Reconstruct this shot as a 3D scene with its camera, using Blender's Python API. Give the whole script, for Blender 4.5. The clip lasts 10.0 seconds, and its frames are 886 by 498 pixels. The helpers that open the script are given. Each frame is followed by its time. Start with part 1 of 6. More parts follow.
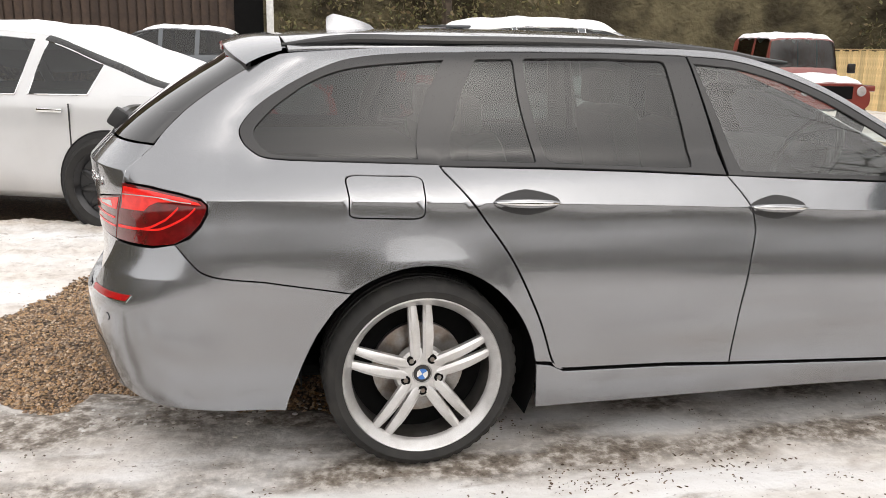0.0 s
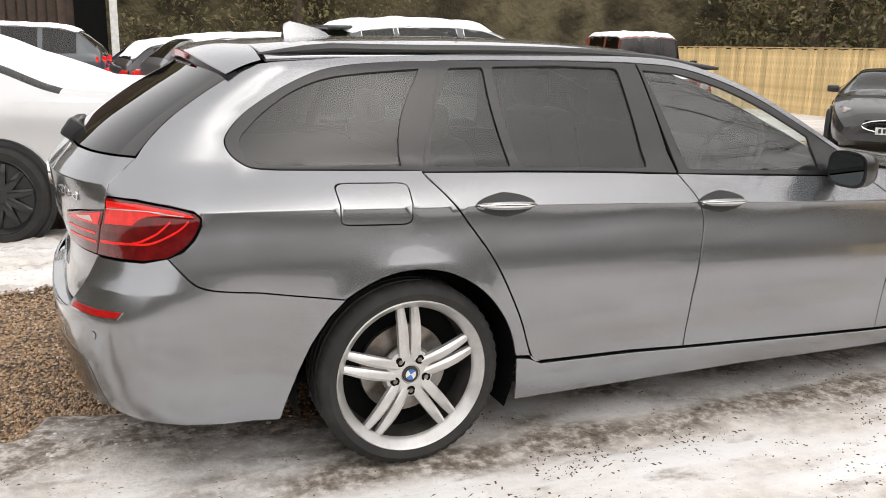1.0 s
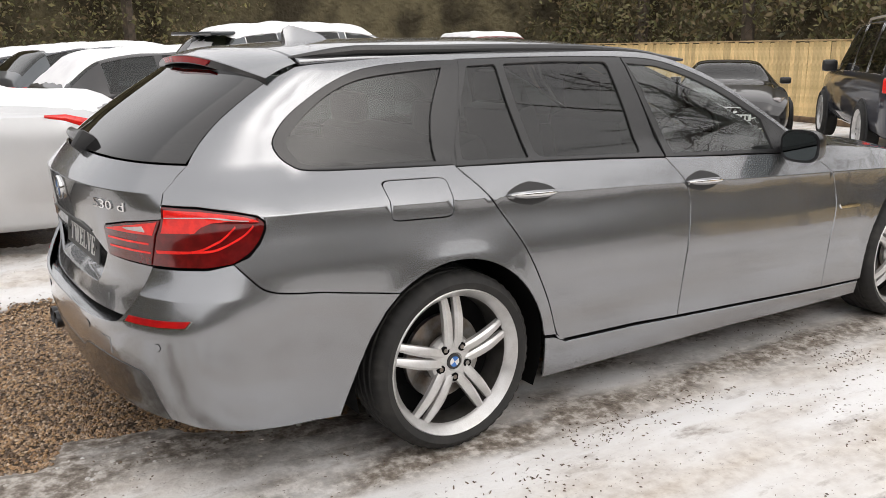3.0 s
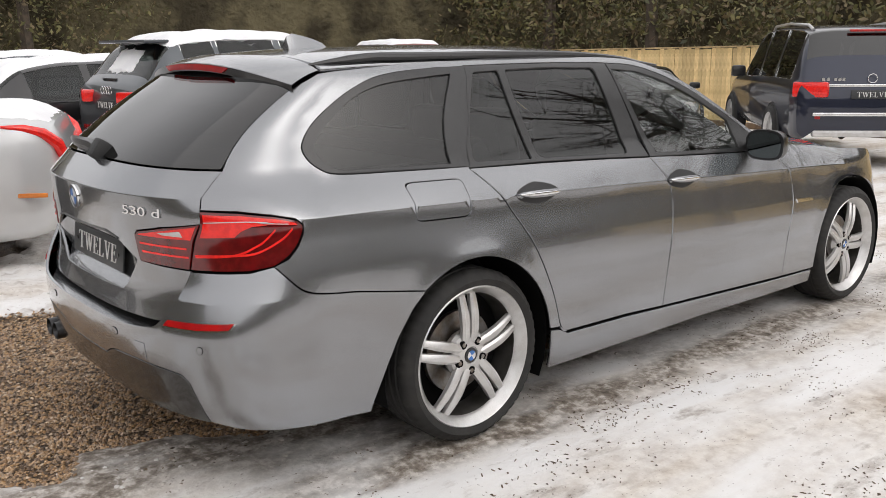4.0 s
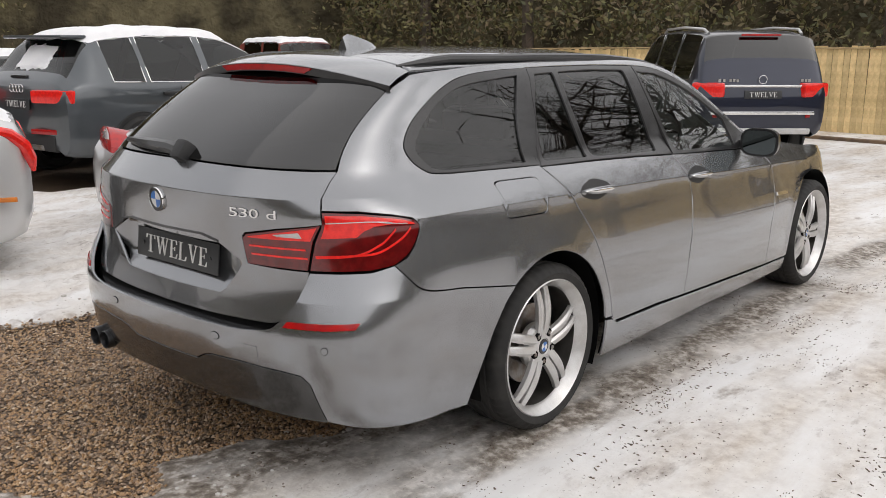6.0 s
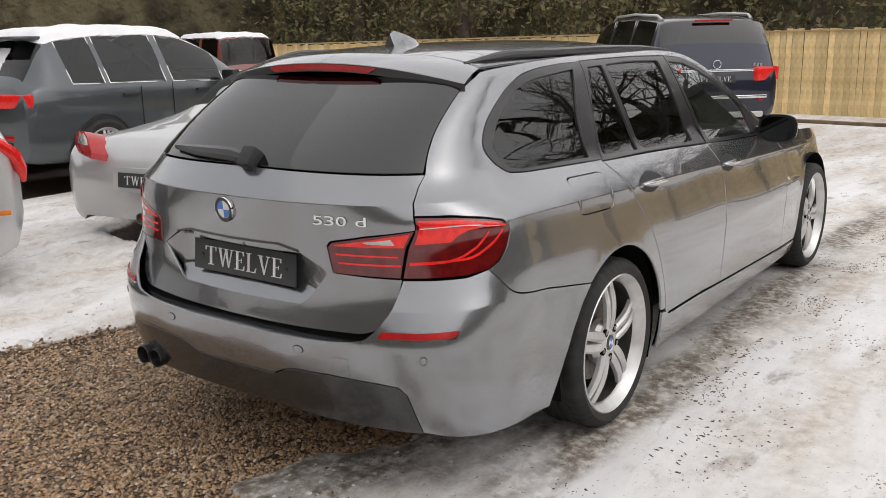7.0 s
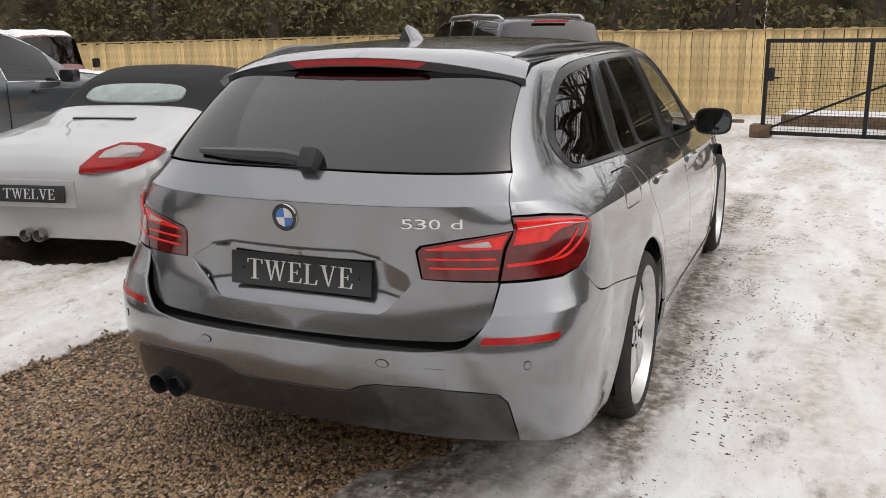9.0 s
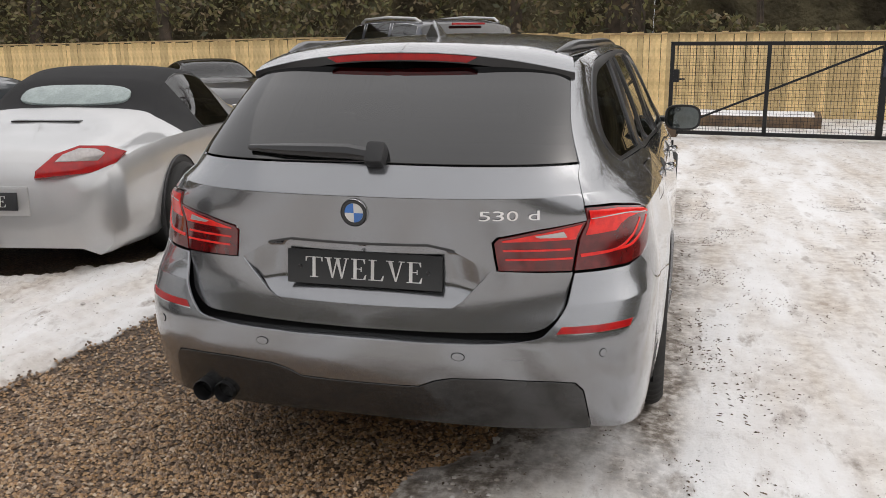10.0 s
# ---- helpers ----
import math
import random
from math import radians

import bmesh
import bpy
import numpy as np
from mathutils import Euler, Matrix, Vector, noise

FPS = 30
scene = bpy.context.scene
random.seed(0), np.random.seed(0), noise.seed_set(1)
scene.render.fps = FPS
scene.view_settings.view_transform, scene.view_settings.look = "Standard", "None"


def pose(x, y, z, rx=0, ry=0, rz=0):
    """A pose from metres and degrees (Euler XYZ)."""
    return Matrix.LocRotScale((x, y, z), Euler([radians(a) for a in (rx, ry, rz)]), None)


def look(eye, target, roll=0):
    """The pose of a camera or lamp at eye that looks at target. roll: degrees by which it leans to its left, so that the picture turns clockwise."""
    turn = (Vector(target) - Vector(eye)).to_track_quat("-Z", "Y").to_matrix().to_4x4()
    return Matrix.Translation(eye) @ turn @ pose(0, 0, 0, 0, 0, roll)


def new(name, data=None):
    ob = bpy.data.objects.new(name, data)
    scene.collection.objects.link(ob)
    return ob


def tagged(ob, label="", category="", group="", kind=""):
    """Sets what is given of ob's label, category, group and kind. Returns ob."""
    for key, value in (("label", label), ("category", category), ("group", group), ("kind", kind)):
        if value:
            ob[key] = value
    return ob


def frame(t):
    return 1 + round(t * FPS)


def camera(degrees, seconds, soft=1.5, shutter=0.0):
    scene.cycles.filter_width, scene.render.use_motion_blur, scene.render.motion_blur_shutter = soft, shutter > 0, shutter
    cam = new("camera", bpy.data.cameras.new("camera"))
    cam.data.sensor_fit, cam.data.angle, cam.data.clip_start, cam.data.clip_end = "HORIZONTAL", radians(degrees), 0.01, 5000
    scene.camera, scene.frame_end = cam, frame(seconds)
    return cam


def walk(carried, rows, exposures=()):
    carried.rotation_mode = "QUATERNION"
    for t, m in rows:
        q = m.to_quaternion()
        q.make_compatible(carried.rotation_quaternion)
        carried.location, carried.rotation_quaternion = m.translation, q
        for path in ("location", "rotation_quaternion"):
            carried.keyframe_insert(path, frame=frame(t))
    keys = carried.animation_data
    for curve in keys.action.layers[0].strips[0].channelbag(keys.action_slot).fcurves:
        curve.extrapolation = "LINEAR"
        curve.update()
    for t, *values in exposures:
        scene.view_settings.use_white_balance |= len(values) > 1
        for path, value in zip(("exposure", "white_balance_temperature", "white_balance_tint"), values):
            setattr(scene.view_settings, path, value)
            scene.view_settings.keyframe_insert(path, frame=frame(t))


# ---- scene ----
from mathutils.geometry import delaunay_2d_cdt

cam = camera(52.6, 10.0, soft=0.7)
PATH = [
    (0, (-0.59, -3.78, 1.475), (-0.158, -1.884, 1.007), 1.0),
    (0.5, (-0.715, -3.737, 1.504), (-0.211, -1.861, 1.028), 1.2),
    (1, (-1.071, -3.725, 1.513), (-0.318, -1.933, 1.043), 1.1),
    (1.5, (-1.257, -3.7, 1.519), (-0.405, -1.952, 1.051), 1.0),
    (2, (-1.463, -3.576, 1.51), (-0.509, -1.882, 1.043), -0.3),
    (2.5, (-1.586, -3.52, 1.49), (-0.578, -1.854, 1.031), -0.7),
    (3.8, (-2.131, -3.424, 1.505), (-0.915, -1.903, 1.05), -0.2),
    (4, (-2.192, -3.366, 1.497), (-0.945, -1.868, 1.051), -0.5),
    (4.5, (-2.3, -3.261, 1.515), (-1.013, -1.794, 1.077), -0.7),
    (5, (-2.484, -3.12, 1.521), (-1.131, -1.714, 1.079), -0.1),
    (5.5, (-2.721, -3.01, 1.542), (-1.285, -1.694, 1.088), 0.1),
    (6, (-2.863, -2.84, 1.515), (-1.39, -1.563, 1.064), 0.2),
    (6.2, (-2.91, -2.727, 1.519), (-1.422, -1.468, 1.071), 0.2),
    (7.3, (-3.232, -2.246, 1.545), (-1.607, -1.182, 1.068), -0.8),
    (7.5, (-3.303, -2.159, 1.55), (-1.64, -1.158, 1.071), -0.4),
    (8, (-3.372, -1.964, 1.565), (-1.685, -1.012, 1.067), -0.9),
    (8.5, (-3.394, -1.747, 1.545), (-1.665, -0.858, 1.075), -1.5),
    (9, (-3.482, -1.5, 1.527), (-1.688, -0.755, 1.05), -0.7),
    (9.5, (-3.627, -1.201, 1.525), (-1.773, -0.621, 1.046), -0.7),
    (10, (-3.679, -0.957, 1.499), (-1.801, -0.455, 1.029), -0.5),
]
walk(cam, [(t, look(eye, target, roll)) for t, eye, target, roll in PATH],
     exposures=((0.0, 0.74, 6950, 12), (2.5, 0.6, 6900, 12), (4.5, 0.36, 6800, 12), (6.0, 0.31, 6800, 12), (8.5, 0.31, 6800, 12), (10.0, 0.32, 6800, 12)))

# ---- light ----
SUN_UP, SUN_ROUND = radians(45), radians(165)
world = bpy.data.worlds.new("overcast")
scene.world = world
world.use_nodes = True
wn = world.node_tree.nodes
wl = world.node_tree.links
sky = wn.new("ShaderNodeTexSky")
sky.sky_type, sky.sun_disc, sky.sun_elevation, sky.sun_rotation = "NISHITA", False, SUN_UP, SUN_ROUND
sky.air_density, sky.dust_density, sky.ozone_density = 1.0, 4.0, 1.0
grey = wn.new("ShaderNodeHueSaturation")
grey.inputs["Saturation"].default_value = 0.12
cloud = wn.new("ShaderNodeMix")
cloud.data_type = "RGBA"
cloud.inputs["Factor"].default_value = 0.6
cloud.inputs["B"].default_value = (8.6, 8.9, 9.4, 1)
wl.new(sky.outputs["Color"], grey.inputs["Color"])
wl.new(grey.outputs["Color"], cloud.inputs["A"])
wl.new(cloud.outputs["Result"], wn["Background"].inputs["Color"])
wn["Background"].inputs["Strength"].default_value = 0.112
sun = new("sun", bpy.data.lights.new("sun", "SUN"))
sun.data.energy, sun.data.angle, sun.data.color = 0.6, radians(170), (1.0, 0.98, 0.96)
sun.matrix_world = look((0, 0, 0), (-math.sin(SUN_ROUND) * math.cos(SUN_UP), -math.cos(SUN_ROUND) * math.cos(SUN_UP), -math.sin(SUN_UP)))


# ---- materials ----
def material(name, colour, rough=0.5, metal=0.0, coat=0.0, second=None, scale=8.0, fine=60.0, bump=0.0, detail=6.0, mix=(0.4, 0.6), rough_var=0.08, spec=0.5, piece=0.0):
    """A surface with two scales of variation: patches between two colours and a fine grain in tone and relief."""
    m = bpy.data.materials.new(name)
    m.use_nodes = True
    n, l = m.node_tree.nodes, m.node_tree.links
    b = n["Principled BSDF"]
    b.inputs["Metallic"].default_value, b.inputs["Coat Weight"].default_value = metal, coat
    b.inputs["Coat Roughness"].default_value = 0.03
    b.inputs["Specular IOR Level"].default_value = spec
    co = n.new("ShaderNodeTexCoord")
    big = n.new("ShaderNodeTexNoise")
    big.inputs["Scale"].default_value, big.inputs["Detail"].default_value = scale, detail
    small = n.new("ShaderNodeTexNoise")
    small.inputs["Scale"].default_value, small.inputs["Detail"].default_value = fine, 4
    l.new(co.outputs["Object"], big.inputs["Vector"])
    l.new(co.outputs["Object"], small.inputs["Vector"])
    ramp = n.new("ShaderNodeValToRGB")
    ramp.color_ramp.elements[0].position, ramp.color_ramp.elements[1].position = mix
    ramp.color_ramp.elements[0].color = (*colour, 1)
    ramp.color_ramp.elements[1].color = (*(second or [c * 0.86 for c in colour]), 1)
    l.new(big.outputs["Fac"], ramp.inputs["Fac"])
    tone = n.new("ShaderNodeMix")
    tone.data_type, tone.blend_type = "RGBA", "OVERLAY"
    tone.inputs["Factor"].default_value = 0.25
    l.new(ramp.outputs["Color"], tone.inputs["A"])
    l.new(small.outputs["Fac"], tone.inputs["B"])
    last = tone.outputs["Result"]
    if piece:
        info, hsv, rng = n.new("ShaderNodeObjectInfo"), n.new("ShaderNodeHueSaturation"), n.new("ShaderNodeMapRange")
        rng.inputs["To Min"].default_value, rng.inputs["To Max"].default_value = 1 - piece, 1 + piece
        l.new(info.outputs["Random"], rng.inputs["Value"])
        l.new(rng.outputs["Result"], hsv.inputs["Value"])
        l.new(last, hsv.inputs["Color"])
        last = hsv.outputs["Color"]
    l.new(last, b.inputs["Base Color"])
    rr = n.new("ShaderNodeMapRange")
    rr.inputs["To Min"].default_value, rr.inputs["To Max"].default_value = max(0.0, rough - rough_var), min(1.0, rough + rough_var)
    l.new(small.outputs["Fac"], rr.inputs["Value"])
    l.new(rr.outputs["Result"], b.inputs["Roughness"])
    if bump:
        bp = n.new("ShaderNodeBump")
        bp.inputs["Strength"].default_value, bp.inputs["Distance"].default_value = 1.0, bump
        l.new(small.outputs["Fac"], bp.inputs["Height"])
        l.new(bp.outputs["Normal"], b.inputs["Normal"])
    return m


def glass(name, tint, rough=0.01, ior=1.8):
    """A tinted pane: clear tint below a mirror film whose strength follows Fresnel."""
    m = bpy.data.materials.new(name)
    m.use_nodes = True
    n, l = m.node_tree.nodes, m.node_tree.links
    n.remove(n["Principled BSDF"])
    clear, film, mix, fres = n.new("ShaderNodeBsdfTransparent"), n.new("ShaderNodeBsdfGlossy"), n.new("ShaderNodeMixShader"), n.new("ShaderNodeFresnel")
    clear.inputs["Color"].default_value = (*tint, 1)
    film.inputs["Color"].default_value = (1, 1, 1, 1)
    film.inputs["Roughness"].default_value = rough
    fres.inputs["IOR"].default_value = ior
    l.new(fres.outputs["Fac"], mix.inputs["Fac"])
    l.new(clear.outputs["BSDF"], mix.inputs[1])
    l.new(film.outputs["BSDF"], mix.inputs[2])
    l.new(mix.outputs["Shader"], n["Material Output"].inputs["Surface"])
    return m


def paint(name, colour, metal=0.55, rough=0.34):
    return material(name, colour, rough, metal, 1.0, [c * 0.94 for c in colour], 3.0, 900.0, 0.0, rough_var=0.03)


GREY = paint("grey metallic paint", (0.262, 0.269, 0.282), 0.85, 0.22)
SILVER = paint("silver paint", (0.52, 0.52, 0.52))
PEARL = paint("pale silver paint", (0.6, 0.605, 0.61), 0.35)
SLATE = paint("slate paint", (0.075, 0.085, 0.095))
NAVY = paint("dark blue paint", (0.012, 0.016, 0.035))
BLUE = paint("blue paint", (0.02, 0.045, 0.16))
JET = paint("black paint", (0.014, 0.013, 0.014), 0.3)
OXIDE = paint("red paint", (0.20, 0.035, 0.025), 0.0)
TRIM = material("black trim", (0.012, 0.012, 0.013), 0.3, 0, 0.25, fine=400, bump=0.0)
PLASTIC = material("black plastic", (0.02, 0.02, 0.021), 0.55, fine=500, bump=0.0005)
# matte black, standing in for shade in gaps and hollows, also on hidden linings
VOID = material("matte black for shade and linings", (0.006, 0.006, 0.006), 0.95, spec=0.1)
RUBBER = material("tyre rubber", (0.013, 0.0125, 0.012), 0.75, 0, 0, (0.03, 0.028, 0.025), 12, 200, 0.001, mix=(0.45, 0.8))
ALLOY = material("silver alloy", (0.62, 0.615, 0.61), 0.34, 0.65, 0.4, (0.54, 0.53, 0.52), 14, 300)
DARK_ALLOY = material("black alloy", (0.03, 0.03, 0.032), 0.35, 0.6, 0.4)
STEEL = material("brake steel", (0.3, 0.29, 0.28), 0.4, 0.9, 0, (0.22, 0.18, 0.15), 20, 150)
CHROME = material("chrome", (0.8, 0.8, 0.8), 0.1, 1.0, rough_var=0.04)
RED = material("red lens", (0.42, 0.006, 0.006), 0.2, 0, 0.2, (0.32, 0.006, 0.008), 30, 300)
BRIGHT = material("bright red lens", (0.85, 0.02, 0.014), 0.2, 0, 0.4, (0.7, 0.014, 0.012), 40, 300)
DEEP = material("deep red lens", (0.13, 0.004, 0.005), 0.1, 0, 0.8, (0.09, 0.003, 0.004), 30, 300)
CLEAR = material("clear lens", (0.5, 0.46, 0.45), 0.12, 0.2, 1.0)
AMBER = material("amber lens", (0.7, 0.2, 0.02), 0.2, 0, 0.8)
PLATE = material("dark plate", (0.028, 0.03, 0.032), 0.4, fine=200)
DIFFUSER = material("dark grey lower bumper", (0.02, 0.021, 0.022), 0.25, 0.2, 0.6, (0.03, 0.03, 0.03), 4, 300)
ENAMEL = material("blue enamel", (0.03, 0.16, 0.5), 0.3, 0, 0.5)
# inner rim, much darker than the outer lip and spokes
BARREL = material("dark inner rim", (0.09, 0.085, 0.08), 0.55, 0.5, 0, (0.05, 0.046, 0.04), 12, 200)
INK = material("white lettering", (0.72, 0.72, 0.7), 0.5)
PALE = material("pale plate", (0.7, 0.7, 0.68), 0.5)
SEAT = material("black leather", (0.045, 0.045, 0.046), 0.5, fine=300, bump=0.001)
CLOTH = material("black canvas roof", (0.018, 0.018, 0.019), 0.9, fine=900, bump=0.001)
PRIVACY = glass("privacy glass", (0.2, 0.225, 0.215), 0.01, 1.55)
WINDOW = glass("green tinted glass", (0.66, 0.72, 0.69))
BLANK = glass("dark rear glass", (0.012, 0.012, 0.012))
MIRROR = material("mirror glass", (0.12, 0.135, 0.135), 0.04, 1.0, rough_var=0.01)


# ---- tools ----
def link(name, me, mat, parent=None, label=""):
    if mat:
        me.materials.append(mat)
    ob = new(name, me)
    if parent:
        ob.parent = parent
    if label:
        ob["label"] = label
    return ob


def part(name, bm, mat, parent=None, label="", smooth=True):
    me = bpy.data.meshes.new(name)
    bm.to_mesh(me)
    bm.free()
    if smooth:
        for p in me.polygons:
            p.use_smooth = True
        me.set_sharp_from_angle(angle=radians(35))
    return link(name, me, mat, parent, label)


def thing(name, label, category, m=None, group="", kind=""):
    ob = tagged(new(name), label, category, group, kind)
    ob.empty_display_size = 0.2
    if m:
        ob.matrix_world = m
    return ob


def box(size, at=(0, 0, 0), bevel=0.0, m=None, bm=None):
    """A bevelled block, centred at a place."""
    mine = bmesh.new()
    bmesh.ops.create_cube(mine, size=1.0)
    bmesh.ops.scale(mine, vec=size, verts=mine.verts)
    if bevel:
        bmesh.ops.bevel(mine, geom=mine.edges[:], offset=bevel, segments=2, affect="EDGES", profile=0.6)
    if m:
        bmesh.ops.transform(mine, matrix=m, verts=mine.verts)
    bmesh.ops.translate(mine, vec=at, verts=mine.verts)
    if bm is None:
        return mine
    me = bpy.data.meshes.new("tmp")
    mine.to_mesh(me)
    mine.free()
    bm.from_mesh(me)
    bpy.data.meshes.remove(me)
    return bm


def lathe(profile, n=48, axis="y", bm=None, closed=False):
    """Turns (radius, along) points round an axis."""
    bm = bm or bmesh.new()
    rings = []
    for k in range(n):
        a = 2 * math.pi * k / n
        c, s = math.cos(a), math.sin(a)
        rings.append([bm.verts.new((r * c, d, r * s) if axis == "y" else ((r * c, r * s, d) if axis == "z" else (d, r * c, r * s))) for r, d in profile])
    m = len(profile)
    for k in range(n):
        p, q = rings[k], rings[(k + 1) % n]
        for i in range(m if closed else m - 1):
            j = (i + 1) % m
            bm.faces.new((p[i], p[j], q[j], q[i]))
    bmesh.ops.recalc_face_normals(bm, faces=bm.faces[:])
    return bm


def tube(points, radius, n=8, bm=None, flat=1.0):
    """A round bar along points; radius may be a list."""
    bm = bm or bmesh.new()
    rings = []
    last = len(points) - 1
    for i, p in enumerate(points):
        p = Vector(p)
        d = (Vector(points[min(i + 1, last)]) - Vector(points[max(i - 1, 0)])).normalized()
        side = d.cross(Vector((0, 0, 1)))
        side = side.normalized() if side.length > 0.05 else Vector((1, 0, 0))
        up = side.cross(d)
        r = radius[i] if isinstance(radius, (list, tuple)) else radius
        rings.append([bm.verts.new(p + side * r * math.cos(2 * math.pi * k / n) + up * r * flat * math.sin(2 * math.pi * k / n)) for k in range(n)])
    for a, b in zip(rings, rings[1:]):
        for k in range(n):
            bm.faces.new((a[k], a[(k + 1) % n], b[(k + 1) % n], b[k]))
    if n > 2:
        bm.faces.new(rings[0])
        bm.faces.new(list(reversed(rings[-1])))
    bmesh.ops.recalc_face_normals(bm, faces=bm.faces[:])
    return bm


def loft(rings, closed=True, caps=True, bm=None):
    bm = bm or bmesh.new()
    vs = [[bm.verts.new(p) for p in r] for r in rings]
    n = len(vs[0])
    for a, b in zip(vs, vs[1:]):
        for k in range(n if closed else n - 1):
            bm.faces.new((a[k], a[(k + 1) % n], b[(k + 1) % n], b[k]))
    if caps and closed:
        bm.faces.new(vs[0])
        bm.faces.new(list(reversed(vs[-1])))
    bmesh.ops.recalc_face_normals(bm, faces=bm.faces[:])
    return bm


def rounded(pts, n=4, cut=0.3):
    """The closed outline with its corners rounded off."""
    out = []
    k = len(pts)
    for i in range(k):
        a, b, c = Vector(pts[i - 1]), Vector(pts[i]), Vector(pts[(i + 1) % k])
        p, q = b.lerp(a, min(cut, 0.49)), b.lerp(c, min(cut, 0.49))
        for j in range(n + 1):
            t = j / n
            out.append(tuple(p * (1 - t) ** 2 + b * 2 * t * (1 - t) + q * t * t))
    return out


def spline(pts, n=6):
    """An open smooth line through 2D points."""
    out = []
    for i in range(len(pts) - 1):
        p0, p1, p2, p3 = (Vector(pts[max(0, min(len(pts) - 1, i + d))]) for d in (-1, 0, 1, 2))
        for j in range(n):
            t = j / n
            out.append(tuple(0.5 * (2 * p1 + (p2 - p0) * t + (2 * p0 - 5 * p1 + 4 * p2 - p3) * t * t + (3 * p1 - p0 - 3 * p2 + p3) * t**3)))
    return out + [tuple(pts[-1])]


def inside(p, poly):
    x, y = p
    hit = False
    j = len(poly) - 1
    for i in range(len(poly)):
        xi, yi = poly[i]
        xj, yj = poly[j]
        if (yi > y) != (yj > y) and x < (xj - xi) * (y - yi) / (yj - yi) + xi:
            hit = not hit
        j = i
    return hit


def shrink(poly, d):
    """The closed outline drawn in by d."""
    area = sum(poly[i - 1][0] * poly[i][1] - poly[i][0] * poly[i - 1][1] for i in range(len(poly)))
    sg = 1 if area > 0 else -1
    out = []
    k = len(poly)
    for i in range(k):
        a, b, c = Vector(poly[i - 1]), Vector(poly[i]), Vector(poly[(i + 1) % k])
        e, f = (b - a), (c - b)
        n = Vector((-e.y, e.x)).normalized() + Vector((-f.y, f.x)).normalized()
        n = n.normalized() if n.length > 1e-6 else Vector((0, 0))
        out.append(tuple(b + n * d * sg))
    return out


def sheet(name, outer, mat, parent, fn, holes=(), off=0.0, thick=0.012, step=0.04, gap=0.004, side=1, both=False, label="", lines=()):
    """One panel: the outline (less the holes) in the surface's own two measures, laid on the surface fn, with turned-in edges and true surface normals."""
    middle = min(p[0] for p in outer)
    outer = [(middle, q[1]) if both and abs(p[0] - middle) < 1e-6 else q for p, q in zip(outer, shrink(outer, gap))] if gap else list(outer)
    loops = [outer] + [list(h) for h in holes]
    pts, edges = [], []
    for lp in loops:
        start = len(pts)
        for i in range(len(lp)):
            a, b = Vector(lp[i]), Vector(lp[(i + 1) % len(lp)])
            k = max(1, int((b - a).length / step + 0.5))
            for j in range(k):
                q = a.lerp(b, j / k)
                if len(pts) > start and (Vector(pts[-1]) - q).length < 1e-4:
                    continue
                pts.append((q.x, q.y))
        if (Vector(pts[-1]) - Vector(pts[start])).length < 1e-4:
            pts.pop()
        edges += [(i, i + 1) for i in range(start, len(pts) - 1)] + [(len(pts) - 1, start)]
    rim = np.array(pts)
    for ln in lines:
        prev = None
        for q in ln:
            if inside(q, outer) and not any(inside(q, h) for h in holes) and ((rim - q) ** 2).sum(1).min() > 0.004**2:
                pts.append(q)
                if prev is not None:
                    edges.append((prev, len(pts) - 1))
                prev = len(pts) - 1
            else:
                prev = None
    held = np.array(pts)
    lo, hi = rim.min(0), rim.max(0)
    for i in range(int((hi[0] - lo[0]) / step) + 1):
        for j in range(int((hi[1] - lo[1]) / step) + 1):
            q = (lo[0] + (i + 0.5 + 0.5 * (j % 2)) * step, lo[1] + (j + 0.5) * step)
            if inside(q, outer) and not any(inside(q, h) for h in holes) and ((held - q) ** 2).sum(1).min() > (0.45 * step) ** 2:
                pts.append(q)
    vs, es, fs = delaunay_2d_cdt([Vector(p) for p in pts], edges, [], 0, 1e-6)[:3]
    keep = []
    for f in fs:
        c = sum((vs[i] for i in f), Vector((0, 0))) / len(f)
        if inside(c, outer) and not any(inside(c, h) for h in holes):
            keep.append(list(f))
    places, normals = [], []
    for v in vs:
        e = 2e-4
        a, b = (Vector(fn(v.x + e, v.y)), Vector(fn(v.x - e, v.y)))
        c, d = (Vector(fn(v.x, v.y + e)), Vector(fn(v.x, v.y - e)))
        n = (a - b).cross(c - d)
        n = n.normalized() if n.length > 1e-12 else Vector((0, 0, 1))
        places.append(Vector(fn(v.x, v.y)) + n * off)
        normals.append(n)
    count = {}
    for f in keep:
        for i in range(3):
            k = (f[i], f[(i + 1) % 3])
            count[k] = count.get(k, 0) + 1
    faces = [tuple(f) for f in keep]
    P, N = list(places), list(normals)
    if thick:
        for a, b in list(count):
            if (b, a) not in count:
                t = places[b] - places[a]
                if t.length < 1e-7 or (both and abs(places[a].y) < 2e-3 and abs(places[b].y) < 2e-3):
                    continue
                w = t.cross(normals[a]).normalized()
                k = len(P)
                P += [places[a], places[b], places[b] - normals[b] * thick, places[a] - normals[a] * thick]
                N += [(w + normals[a]).normalized(), (w + normals[b]).normalized(), w, w]
                faces.append((k, k + 3, k + 2, k + 1))
    V = [tuple(p) for p in P]
    M = [tuple(n) for n in N]
    if side < 0 or both:
        W = [(p[0], -p[1], p[2]) for p in V]
        X = [(n[0], -n[1], n[2]) for n in M]
        G = [tuple(reversed(f)) for f in faces]
        if both:
            k = len(V)
            V, M, faces = V + W, M + X, faces + [tuple(i + k for i in f) for f in G]
        else:
            V, M, faces = W, X, G
    me = bpy.data.meshes.new(name)
